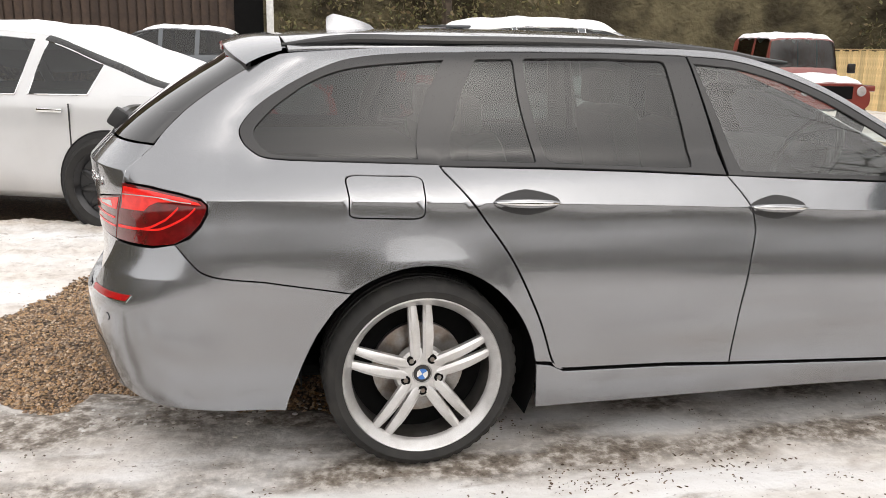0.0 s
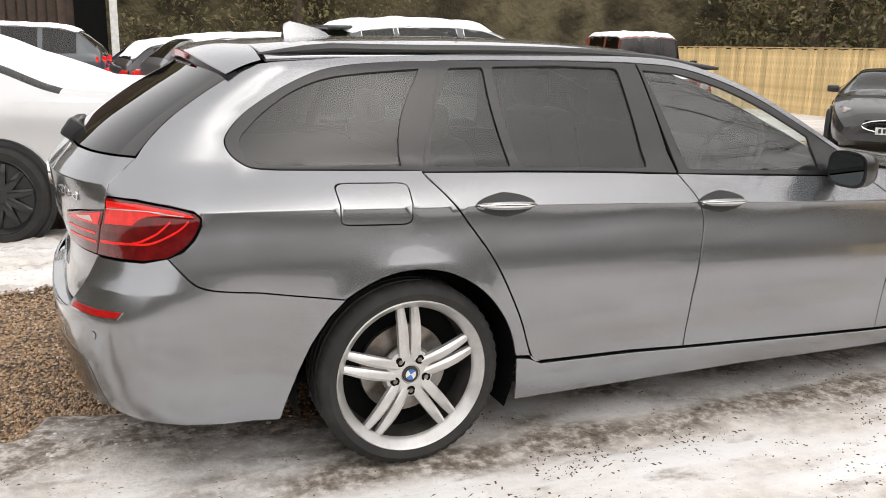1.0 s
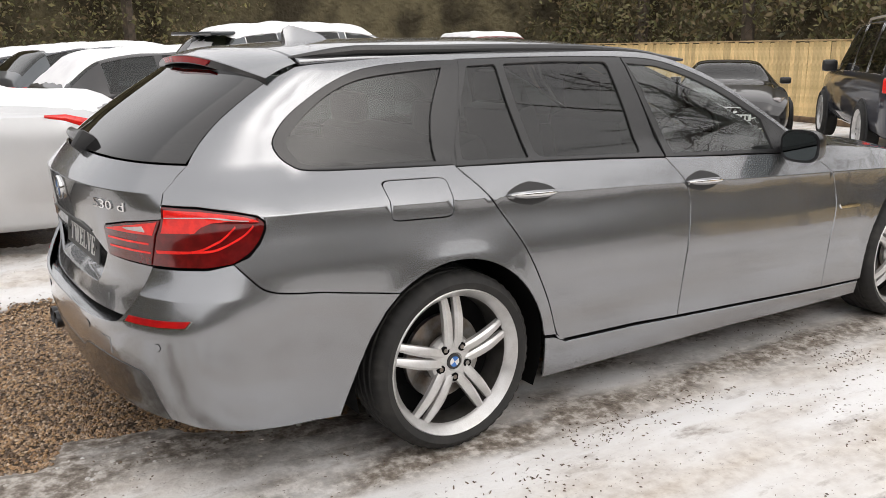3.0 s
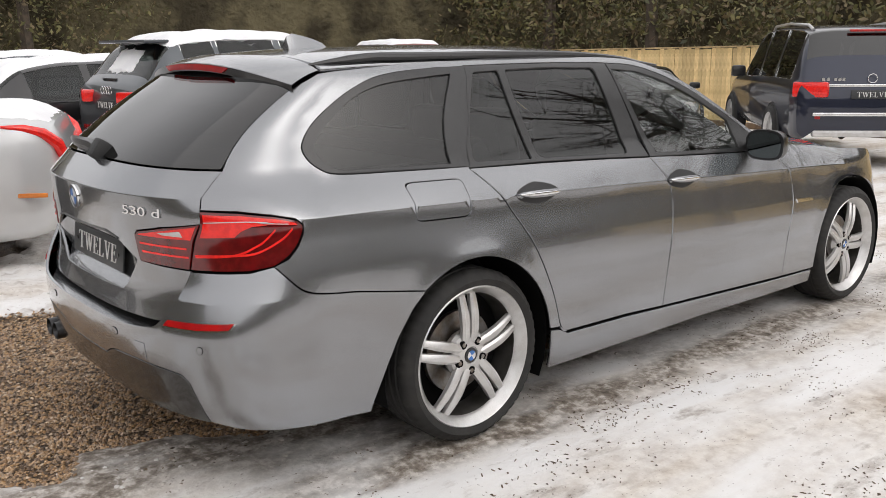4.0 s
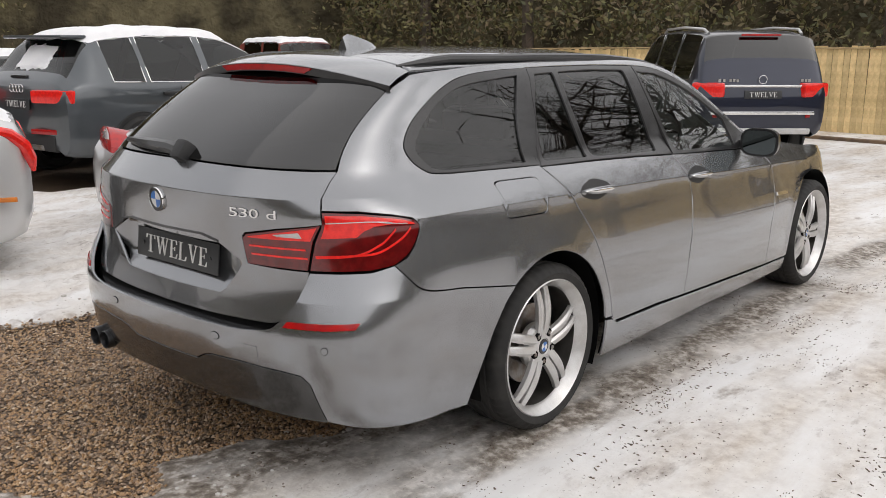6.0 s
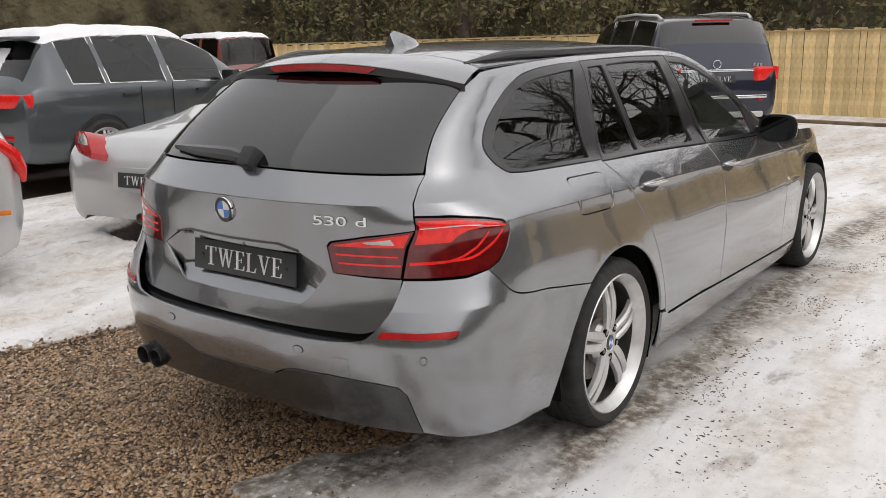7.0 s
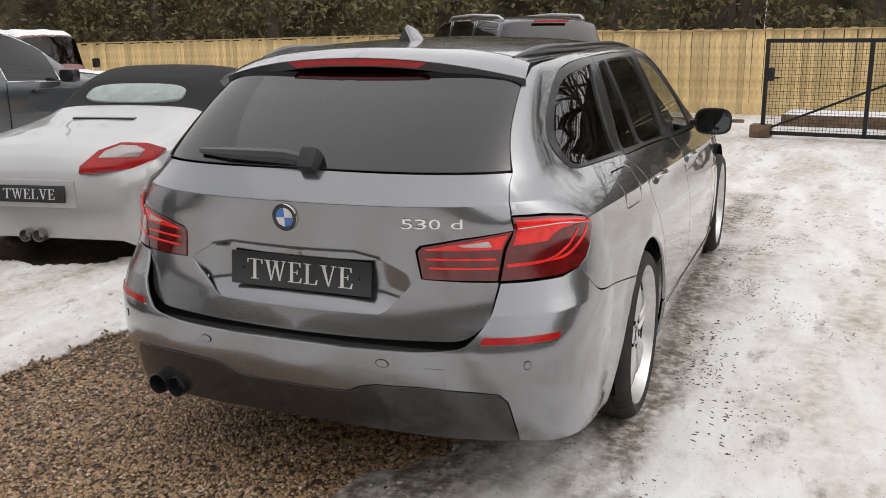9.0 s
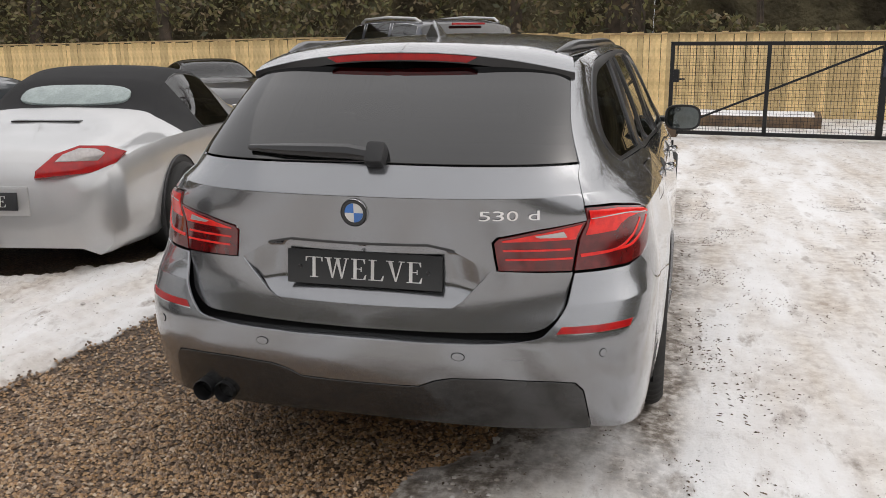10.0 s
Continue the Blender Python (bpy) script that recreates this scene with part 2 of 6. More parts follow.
    me.from_pydata(V, [], faces)
    for p in me.polygons:
        p.use_smooth = True
    me.normals_split_custom_set_from_vertices(M)
    return link(name, me, mat, parent, label)


def letters(text, size, m, mat, parent, name="lettering", depth=0.0015, fit=None, label=""):
    """Raised letters in the built-in font, as a mesh in the plane of m."""
    cu = bpy.data.curves.new(name, "FONT")
    cu.body, cu.size, cu.extrude, cu.align_x, cu.align_y = text, size, depth, "CENTER", "CENTER"
    tmp = bpy.data.objects.new(name, cu)
    me = bpy.data.meshes.new_from_object(tmp)
    bpy.data.objects.remove(tmp)
    bpy.data.curves.remove(cu)
    if fit:
        w = max(v.co.x for v in me.vertices) - min(v.co.x for v in me.vertices)
        me.transform(Matrix.Diagonal((fit / w, 1, 1, 1)))
    me.transform(m)
    me.materials.clear()
    return link(name, me, mat, parent, label)




def strokes(shapes, m, mat, parent, depth=0.0015, name="lettering"):
    """Raised letters, each a union of flat strokes given by their outlines."""
    bm = bmesh.new()
    for pts in shapes:
        for z in (-depth, depth):
            vs = [bm.verts.new((x, y, z)) for x, y in pts]
            bm.faces.new(vs)
        bm.verts.ensure_lookup_table()
        k = len(pts)
        low, high = bm.verts[-2 * k:-k], bm.verts[-k:]
        for i in range(k):
            bm.faces.new((low[i - 1], low[i], high[i], high[i - 1]))
    bmesh.ops.recalc_face_normals(bm, faces=bm.faces[:])
    bmesh.ops.transform(bm, matrix=m, verts=bm.verts)
    return part(name, bm, mat, parent, smooth=False)


def bar(x0, x1, y0, y1):
    return [(x0, y0), (x1, y0), (x1, y1), (x0, y1)]


def serif_letter(ch):
    """The strokes of one roman capital with serifs, one unit high, and its width."""
    t, k = 0.035, 0.13
    if ch == "T":
        return [bar(0.3, 0.3 + k, t, 1 - t), bar(0.19, 0.54, 0, t), bar(0, 0.73, 1 - t, 1), [(0, 1 - t), (0, 0.78), (0.03, 0.78), (0.07, 1 - t)], [(0.73, 1 - t), (0.66, 1 - t), (0.7, 0.78), (0.73, 0.78)]], 0.73
    if ch == "L":
        return [bar(0.1, 0.1 + k, t, 1 - t), bar(0, 0.33, 1 - t, 1), bar(0, 0.6, 0, t), [(0.6, 0), (0.64, 0.25), (0.6, 0.25), (0.52, t)]], 0.64
    if ch == "E":
        return [bar(0.1, 0.1 + k, t, 1 - t), bar(0, 0.58, 1 - t, 1), bar(0, 0.6, 0, t), bar(0.1 + k, 0.43, 0.5, 0.5 + t), bar(0.41, 0.44, 0.4, 0.63),
                [(0.6, 0), (0.64, 0.25), (0.6, 0.25), (0.52, t)], [(0.58, 1), (0.5, 1 - t), (0.555, 0.78), (0.585, 0.78)]], 0.64
    if ch == "V":
        return [[(0.09, 1 - t), (0.38, 0), (0.43, 0), (0.24, 1 - t)], [(0.38, 0), (0.43, 0), (0.66, 1 - t), (0.61, 1 - t)], bar(0, 0.32, 1 - t, 1), bar(0.52, 0.76, 1 - t, 1)], 0.76
    out = []
    for dx in (0.0, 0.4):
        out += [[(0.08 + dx, 1 - t), (0.31 + dx, 0), (0.36 + dx, 0), (0.22 + dx, 1 - t)], [(0.31 + dx, 0), (0.36 + dx, 0), (0.56 + dx, 1 - t), (0.51 + dx, 1 - t)], bar(dx, 0.3 + dx, 1 - t, 1)]
    return out + [bar(0.82, 1.04, 1 - t, 1)], 1.04


def plate_word(word, height, width, m, mat, parent):
    x, runs = 0.0, []
    for ch in word:
        shapes, w = serif_letter(ch)
        runs.append((x, shapes))
        x += w + 0.1
    k = width / (x - 0.1)
    for x0, shapes in runs:
        strokes([[((x0 + a) * k - width / 2, (b - 0.5) * height) for a, b in pts] for pts in shapes], m, mat, parent)


# ---- the estate car: its skin ----
def curve(*pts):
    """A smooth curve through (x, y) points that does not overshoot."""
    xs = [p[0] for p in pts]
    ys = [p[1] for p in pts]
    n = len(pts)
    d = [(ys[i + 1] - ys[i]) / (xs[i + 1] - xs[i]) for i in range(n - 1)]
    m = [d[0]] + [0 if d[i - 1] * d[i] <= 0 else 2 * d[i - 1] * d[i] / (d[i - 1] + d[i]) for i in range(1, n - 1)] + [d[-1]]

    def f(x):
        if x <= xs[0]:
            return ys[0]
        if x >= xs[-1]:
            return ys[-1]
        i = 0
        while x > xs[i + 1]:
            i += 1
        h = xs[i + 1] - xs[i]
        t = (x - xs[i]) / h
        a, b = ys[i], ys[i + 1]
        return (2 * t**3 - 3 * t**2 + 1) * a + (t**3 - 2 * t**2 + t) * h * m[i] + (3 * t**2 - 2 * t**3) * b + (t**3 - t**2) * h * m[i + 1]
    return f


# half width by height, at mid length; height is taken from the shoulder crease
LOWER = curve((0.14, 0.905), (0.25, 0.93), (0.32, 0.937), (0.45, 0.943), (0.58, 0.942), (0.68, 0.932), (0.76, 0.916), (0.82, 0.903), (0.86, 0.8965), (0.9, 0.895))
UPPER = curve((0.87, 0.905), (0.884, 0.895), (0.91, 0.881), (0.95, 0.859), (0.99, 0.835), (1.03, 0.808), (1.06, 0.788), (1.15, 0.757), (1.25, 0.718), (1.33, 0.682), (1.39, 0.65), (1.42, 0.622), (1.45, 0.575))


def HALF(z):
    return LOWER(z) if z < 0.884 else UPPER(z)


TAPER_REAR = curve((0.2, 0.045), (0.6, 0.03), (0.9, 0.025), (1.05, 0.04), (1.2, 0.07), (1.45, 0.095))
REAR_LOW = curve((0.14, 1.0), (0.2, 1.06), (0.3, 1.1), (0.4, 1.122), (0.5, 1.135), (0.57, 1.135), (0.62, 1.125), (0.7, 1.113), (0.85, 1.128), (0.96, 1.143), (1.03, 1.15))
REAR_HIGH = curve((1.0, 1.161), (1.016, 1.1485), (1.05, 1.117), (1.08, 1.087), (1.12, 1.045), (1.2, 0.94), (1.3, 0.785), (1.37, 0.665), (1.4, 0.622), (1.45, 0.56))


def REAR(z):
    return REAR_LOW(z) if z < 1.016 else REAR_HIGH(z)


CORNER = curve((0.14, 0.5), (0.4, 0.55), (0.9, 0.57), (1.02, 0.52), (1.12, 0.42), (1.25, 0.32), (1.45, 0.26))
POWER = curve((0.14, 3.3), (0.6, 3.1), (0.75, 2.7), (0.95, 2.5), (1.2, 2.7), (1.4, 2.9))
S0, SE, L0 = -0.55, 0.5, 1.2
NOSE, SF = 3.02, 3.02


CREASE = curve((-1.2, 0.06), (-0.65, 0.056), (0.1, 0.037), (0.72, 0.016), (1.63, -0.026), (2.6, -0.07), (3.8, -0.16))
FADE = curve((0.5, 0.0), (0.75, 1.0), (0.93, 1.0), (1.06, 0.0))


def half(x, z):
    w = HALF(z - CREASE(x) * FADE(z))
    if x < 0.3:
        w -= TAPER_REAR(z) * min(1.6, ((0.3 - x) / 0.85)) ** 2
    if x > 1.9:
        w -= 0.05 * ((x - 1.9) / 1.2) ** 2 * (1 + max(0, z - 0.75) * 1.5)
    if z > 1.0 and x > 1.2:
        w -= 0.05 * (x - 1.2) ** 2 * (z - 1.0) * 4
    for wx in (0.0, 2.968):
        r = math.hypot(x - wx, z - 0.314)
        w += 0.006 * math.exp(-((r - 0.39) / 0.05) ** 2) * (1 if z > 0.33 else max(0, 1 - (0.33 - z) * 6))
    return w


def body(s, z):
    """The point on the right-hand skin at the girth s (metres along the side from the rear axle, then round the tail) and height z."""
    rear = REAR(z)
    a = CORNER(z)
    xc = a - rear
    if s >= S0:
        x = s if s >= SE else xc + (s - S0) * (SE - xc) / (SE - S0)
        if x > NOSE:
            f = min(1.0, (x - NOSE) / 0.9) * math.pi / 2
            w = half(NOSE, z)
            return (NOSE + 0.83 * math.sin(f) ** 0.8, -w * max(0.0, math.cos(f)) ** 0.8, z)
        return (x, -half(x, z), z)
    f = min(1.3, (S0 - s) / L0) * math.pi / 2
    n = 2 / POWER(z)
    w = half(xc, z)
    return (xc - a * math.sin(f) ** n, -w * math.copysign(abs(math.cos(f)) ** n, math.cos(f)), z)


def girth(y, z):
    """The girth s of the point of the tail at the side distance y."""
    w = half(CORNER(z) - REAR(z), z)
    f = math.acos(min(1.0, max(0.0, abs(y) / w)) ** (POWER(z) / 2))
    return S0 - f / (math.pi / 2) * L0


def crease(z0, a, b):
    """Two lines on the skin that hold the shoulder crease sharp, from girth a to b."""
    out = []
    for d in (-0.003, 0.003):
        line = []
        for i in range(int((b - a) / 0.04) + 1):
            g = a + 0.04 * i
            z = 0.9
            for _ in range(4):
                z = z0 + CREASE(body(g, z)[0])
            line.append((g, z + d))
        out.append(line)
    return out


def level(z, a, b):
    """The same for a crease at one height round the tail."""
    return [[(a + 0.03 * i, z + d) for i in range(int((b - a) / 0.03) + 1)] for d in (-0.003, 0.003)]


PUSH_LOW = curve((0.15, 0.0), (0.3, 0.02), (0.5, 0.03), (0.6, 0.034), (0.7, 0.032))
PUSH_HIGH = curve((0.67, 0.036), (0.688, 0.032), (0.73, 0.02), (0.8, 0.0))


def PUSH(z):
    return PUSH_LOW(z) if z < 0.688 else PUSH_HIGH(z)




def bumper_skin(s, z):
    x, y, zz = body(s, z)
    k = min(1.0, max(0.0, (-0.66 - s) / 0.4))
    k = k * k * (3 - 2 * k)
    d = PUSH(z) * k
    f = min(1.0, max(0.0, (S0 - s) / L0)) * math.pi / 2
    return (x - d * math.sin(f), y - d * math.cos(f), zz)


def hatch_skin(s, z):
    x, y, zz = body(s, z)
    return (x + HATCH(z), y, zz)


HATCH = curve((0.55, 0.008), (0.62, 0.005), (0.8, 0.0), (1.1, 0.0))
ROOF = curve((-0.8, 1.43), (-0.44, 1.468), (-0.1, 1.487), (0.4, 1.494), (0.8, 1.489), (1.1, 1.472), (1.35, 1.445))
HOOD = curve((2.0, 1.015), (2.3, 0.985), (2.7, 0.955), (3.1, 0.905), (3.5, 0.82), (3.75, 0.72))


def roof_skin(x, y):
    return (x, y, ROOF(x) - 0.032 * (y / 0.56) ** 2 - 0.02 * (y / 0.56) ** 6)


def hood_skin(x, y):
    w = half(min(x, NOSE), 0.9)
    t = abs(y) / w
    z = HOOD(x) - 0.035 * t**2 - 0.05 * t**8 + 0.012 * math.exp(-((abs(y) - 0.45 - 0.0 * x) / 0.06) ** 2)
    return (x, y, z)


def screen_skin(u, y):
    x = 1.2 + u
    w = 0.57 + 0.2 * u
    z = 1.44 - 0.36 * u - 0.1 * u * u
    return (x - 0.1 * (y / w) ** 2, y, z - 0.02 * (y / w) ** 2)


def arch(cx, r, a0, a1, n=22, cz=0.314):
    return [(cx + r * math.cos(radians(a0 + (a1 - a0) * i / n)), cz + r * math.sin(radians(a0 + (a1 - a0) * i / n))) for i in range(n + 1)]


QLOW = [(-0.04, 1.041), (-0.215, 1.047), (-0.37, 1.052)] + spline([(-0.37, 1.052), (-0.45, 1.06), (-0.487, 1.081), (-0.512, 1.11), (-0.532, 1.15), (-0.524, 1.195), (-0.506, 1.25), (-0.485, 1.295), (-0.453, 1.343), (-0.394, 1.378), (-0.29, 1.396), (-0.18, 1.404)], 3)[1:] + [(-0.06, 1.409)]
QWIN = [(0.09, 1.037)] + QLOW + [(0.11, 1.411), (0.134, 1.215)]
QFRAME = [(0.097, 1.036)] + QLOW + [(0.117, 1.411), (0.14, 1.215)]
QGLASS = [(0.03, 1.053), (-0.214, 1.061), (-0.38, 1.065)] + spline([(-0.38, 1.065), (-0.435, 1.076), (-0.463, 1.107), (-0.485, 1.148), (-0.465, 1.2), (-0.442, 1.255), (-0.42, 1.3), (-0.38, 1.334), (-0.31, 1.356), (-0.18, 1.37)], 3)[1:] + [(-0.05, 1.379), (0.03, 1.383)]
RFRAME = [(0.1, 1.032), (0.45, 1.022), (0.8, 1.007), (1.14, 0.988), (1.04, 1.405), (0.72, 1.413), (0.4, 1.413), (0.12, 1.411), (0.144, 1.215)]
RQGLASS = rounded([(0.135, 1.049), (0.164, 1.386), (0.334, 1.39), (0.428, 1.036)], 2, 0.06)
RGLASS = rounded([(0.461, 1.035), (0.374, 1.391), (0.66, 1.396), (0.948, 1.388), (1.014, 1.011)], 2, 0.06)
FTOP = spline([(1.046, 1.405), (1.23, 1.391), (1.42, 1.343), (1.62, 1.266), (1.82, 1.16), (1.985, 1.062), (2.12, 0.975)], 5)
FFRAME = [(1.148, 0.986), (1.5, 0.968), (1.85, 0.951), (2.06, 0.943), (2.12, 0.948)] + list(reversed(FTOP))
FGLASS = [(1.204, 1.0), (1.064, 1.38)] + spline([(1.23, 1.366), (1.41, 1.319), (1.6, 1.244), (1.78, 1.15), (1.86, 1.105)], 4) + [(1.885, 0.968), (1.6, 0.981)]
GAP_R = spline([(0.1, 1.032), (0.207, 0.872), (0.309, 0.717), (0.405, 0.522), (0.455, 0.371), (0.478, 0.33), (0.51, 0.318)], 6)
GAP_M = spline([(1.143, 0.987), (1.215, 0.887), (1.236, 0.8), (1.216, 0.69), (1.185, 0.53), (1.166, 0.38), (1.162, 0.298)], 6)
GAP_F = spline([(2.12, 0.948), (2.222, 0.882), (2.295, 0.816), (2.302, 0.695), (2.265, 0.58), (2.238, 0.491), (2.223, 0.37), (2.222, 0.255)], 5)
SEAM = spline([(-0.243, 0.629), (-0.426, 0.657), (-0.583, 0.683), (-0.674, 0.699), (-0.735, 0.725), (-0.826, 0.797)], 5)
TAIL_OUT = [(-1.068, 0.978), (-0.904, 0.972), (-0.77, 0.957)] + spline([(-0.69, 0.941), (-0.676, 0.925), (-0.682, 0.903), (-0.714, 0.861), (-0.76, 0.825), (-0.826, 0.797)], 4) + [(-0.934, 0.785), (-1.08, 0.783), (-1.195, 0.784), (-1.145, 0.88)]
TAIL_IN = [(-1.105, 0.935), (-1.293, 0.915), (-1.42, 0.893), (-1.438, 0.878), (-1.446, 0.79), (-1.33, 0.786), (-1.203, 0.783), (-1.152, 0.88)]
FUEL = rounded([(-0.212, 1.013), (0.036, 1.006), (0.008, 0.866), (-0.247, 0.875)], 4, 0.16)

CREASE_LINES = crease(0.884, -0.66, 3.0)
TAIL_LINES = level(1.016, -1.75, -0.75)
estate = thing("estate_car", "grey metallic estate car with dark glass on snow and gravel", "car")
for side in (1, -1):
    roofline = [(2.16, 0.99)] + [(a, b + 0.03) for a, b in reversed(FTOP[:-3])] + [(1.04, 1.435), (0.7, 1.443), (0.3, 1.442), (0.0, 1.434), (-0.3, 1.424), (-0.55, 1.41), (-0.72, 1.4)]
    inner = [(0.144, 1.215), (0.12, 1.411), (0.4, 1.413), (0.72, 1.413), (1.04, 1.407)] + FTOP
    quarter = roofline + [(-0.8, 1.37), (-0.85, 1.34)] + [(-0.88, 1.24), (-0.905, 1.16), (-0.92, 1.1), (-0.965, 1.065), (-1.02, 1.022), (-1.055, 0.991), (-1.066, 0.981)] \
        + [(-0.904, 0.975), (-0.77, 0.96), (-0.687, 0.944), (-0.672, 0.925), (-0.678, 0.9), (-0.71, 0.857), (-0.758, 0.82)] + list(reversed(SEAM)) \
        + arch(0, 0.398, 126, 8, 20)[1:] + [(0.4, 0.352), (0.455, 0.345)] + list(reversed(GAP_R))[2:] + inner
    sheet("side_panel", quarter, GREY, estate, body, [QWIN, FUEL], side=side, lines=CREASE_LINES + TAIL_LINES)
    sheet("fuel_flap", FUEL, GREY, estate, body, side=side, gap=0.005, lines=CREASE_LINES)
    sheet("rear_door", GAP_R + [(0.6, 0.316), (0.9, 0.311)] + list(reversed(GAP_M)) + [(0.8, 1.007), (0.45, 1.022)], GREY, estate, body, side=side, lines=CREASE_LINES)
    sheet("front_door", GAP_M + [(1.6, 0.28), (2.0, 0.264)] + list(reversed(GAP_F)) + [(2.06, 0.943), (1.85, 0.951), (1.5, 0.968)], GREY, estate, body, side=side, lines=CREASE_LINES)
    sheet("sill", [(0.4, 0.346), (0.455, 0.338), (0.51, 0.311), (0.9, 0.304), (1.162, 0.292), (1.6, 0.274), (2.222, 0.248), (2.55, 0.236), (2.56, 0.165), (1.5, 0.178), (0.41, 0.17)], GREY, estate, body, side=side, off=0.006)
    wing = GAP_F + [(2.55, 0.24)] + arch(2.968, 0.395, 190, 0, 22) + [(3.4, 0.4), (3.75, 0.45), (3.8, 0.72), (3.5, 0.8), (3.1, 0.868), (2.7, 0.92), (2.35, 0.955), (2.2, 0.97)]
    sheet("front_wing", wing, GREY, estate, body, side=side, lines=CREASE_LINES)
    sheet("quarter_window_frame", QFRAME, TRIM, estate, body, [QGLASS], off=0.003, side=side)
    sheet("pillar_trim", [(0.087, 1.038), (0.106, 1.034), (0.15, 1.215), (0.126, 1.41), (0.106, 1.411), (0.13, 1.215)], TRIM, estate, body, off=0.0015, side=side, gap=0)
    sheet("rear_door_frame", RFRAME, TRIM, estate, body, [RQGLASS, RGLASS], off=0.003, side=side, gap=0.003)
    sheet("front_door_frame", FFRAME, TRIM, estate, body, [FGLASS], off=0.003, side=side, gap=0.003)
    for nm, poly, mat in (("quarter_glass", QGLASS, PRIVACY), ("door_quarter_glass", RQGLASS, PRIVACY), ("rear_door_glass", RGLASS, PRIVACY), ("front_door_glass", FGLASS, WINDOW)):
        sheet(nm, poly, mat, estate, body, off=-0.006, thick=0, gap=-0.004, side=side).visible_shadow = False
    # lights
    light = sheet("tail_light", TAIL_OUT, DEEP, estate, body, off=0.004, side=side, step=0.03, gap=0.003, label="red tail light with bright bars")
    sheet("upper_lens", [(-1.066, 0.97), (-0.904, 0.966), (-0.77, 0.951), (-0.7, 0.937), (-0.69, 0.924), (-0.8, 0.93), (-0.88, 0.926), (-0.93, 0.912), (-0.965, 0.892), (-1.12, 0.89)], BRIGHT, light, body, off=0.006, thick=0.004, side=side, step=0.03)
    for k, (a, b, c) in enumerate(((-0.72, 0.912, 0.853), (-0.79, 0.912, 0.874))):
        line = spline([(-1.155, c - 0.024 * k - 0.024), (-0.98, c - 0.02 * k - 0.02), (-0.88, c - 0.012), (a - 0.05, b - 0.032), (a, b)], 5)
        sheet("light_bar", line + [(p, q + 0.007) for p, q in reversed(line)], BRIGHT, light, body, off=0.007, thick=0.004, side=side, step=0.03, gap=0)
    line = spline([(-1.08, 0.94), (-0.9, 0.942), (-0.73, 0.93)], 5)
    sheet("light_line", line + [(p, q + 0.003) for p, q in reversed(line)], CLEAR, light, body, off=0.007, thick=0.002, side=side, step=0.03, gap=0)
    light = sheet("tailgate_light", TAIL_IN, DEEP, estate, hatch_skin, off=0.004, side=side, step=0.03, gap=0.003, label="red tailgate light with bright bars")
    sheet("upper_lens", [(-1.12, 0.93), (-1.293, 0.909), (-1.415, 0.888), (-1.415, 0.879), (-1.16, 0.879)], BRIGHT, light, hatch_skin, off=0.006, thick=0.004, side=side, step=0.03)
    sheet("reversing_lens", [(-1.2, 0.913), (-1.31, 0.899), (-1.29, 0.889), (-1.19, 0.889)], CLEAR, light, hatch_skin, off=0.009, thick=0.004, side=side, step=0.03)
    for c in (0.85, 0.822):
        sheet("light_bar", [(-1.19, c), (-1.415, c + 0.002), (-1.415, c + 0.008), (-1.19, c + 0.006)], BRIGHT, light, hatch_skin, off=0.007, thick=0.004, side=side, step=0.03, gap=0)
    sheet("reflector", [(-1.305, 0.626), (-1.15, 0.627), (-0.993, 0.631), (-1.012, 0.611), (-1.15, 0.606), (-1.325, 0.606)], RED, estate, bumper_skin, off=0.004, side=side, step=0.03, gap=0)
    sheet("reflector_trim", [(-1.326, 0.605), (-1.15, 0.605), (-1.011, 0.61), (-0.991, 0.63), (-0.985, 0.63), (-1.006, 0.606), (-1.15, 0.602), (-1.332, 0.602)], CHROME, estate, bumper_skin, off=0.003, side=side, step=0.03, gap=0)
    for ps, pz in ((-1.14, 0.54), (-1.6, 0.53)):
        ring = [(ps + 0.014 * math.cos(a * math.pi / 8), pz + 0.012 * math.sin(a * math.pi / 8)) for a in range(16)]
        sheet("parking_sensor", ring, GREY, estate, bumper_skin, off=0.0025, side=side, thick=0.004, gap=0)
        sheet("sensor_ring", shrink(ring, -0.002), VOID, estate, bumper_skin, off=0.001, side=side, thick=0.002, gap=0)
    # handles
    for hs, hz in ((0.3635, 0.915), (1.326, 0.875)):
        # flat black oval on the skin paints the shade of the handle's hollow
        oval = [(hs + 0.118 * math.cos(a * math.pi / 14), hz + 0.043 * math.sin(a * math.pi / 14) * (1 - 0.25 * abs(math.cos(a * math.pi / 14)))) for a in range(28)]
        sheet("handle_recess_shade", oval, PLASTIC, estate, body, off=0.0012, thick=0.001, side=side, step=0.02, gap=0, label="flat dark oval for the recess shade behind the handle")
        bm = bmesh.new()
        rings = []
        for i in range(13):
            u = -1 + i / 6
            c = Vector(body(hs + u * 0.116, hz + 0.003 - 0.004 * u))
            o = 0.01 + 0.026 * (1 - u**4)
            rw = 0.0025 + 0.0135 * math.sqrt(max(0, 1 - u * u))
            rings.append([(c.x, side * (c.y - o - 0.009 * math.cos(q)), c.z + rw * math.sin(q)) for q in [2 * math.pi * j / 10 for j in range(10)]])
        loft(rings, bm=bm)
        handle = part("door_handle", bm, GREY, estate)
        bm = bmesh.new()
        rings = []
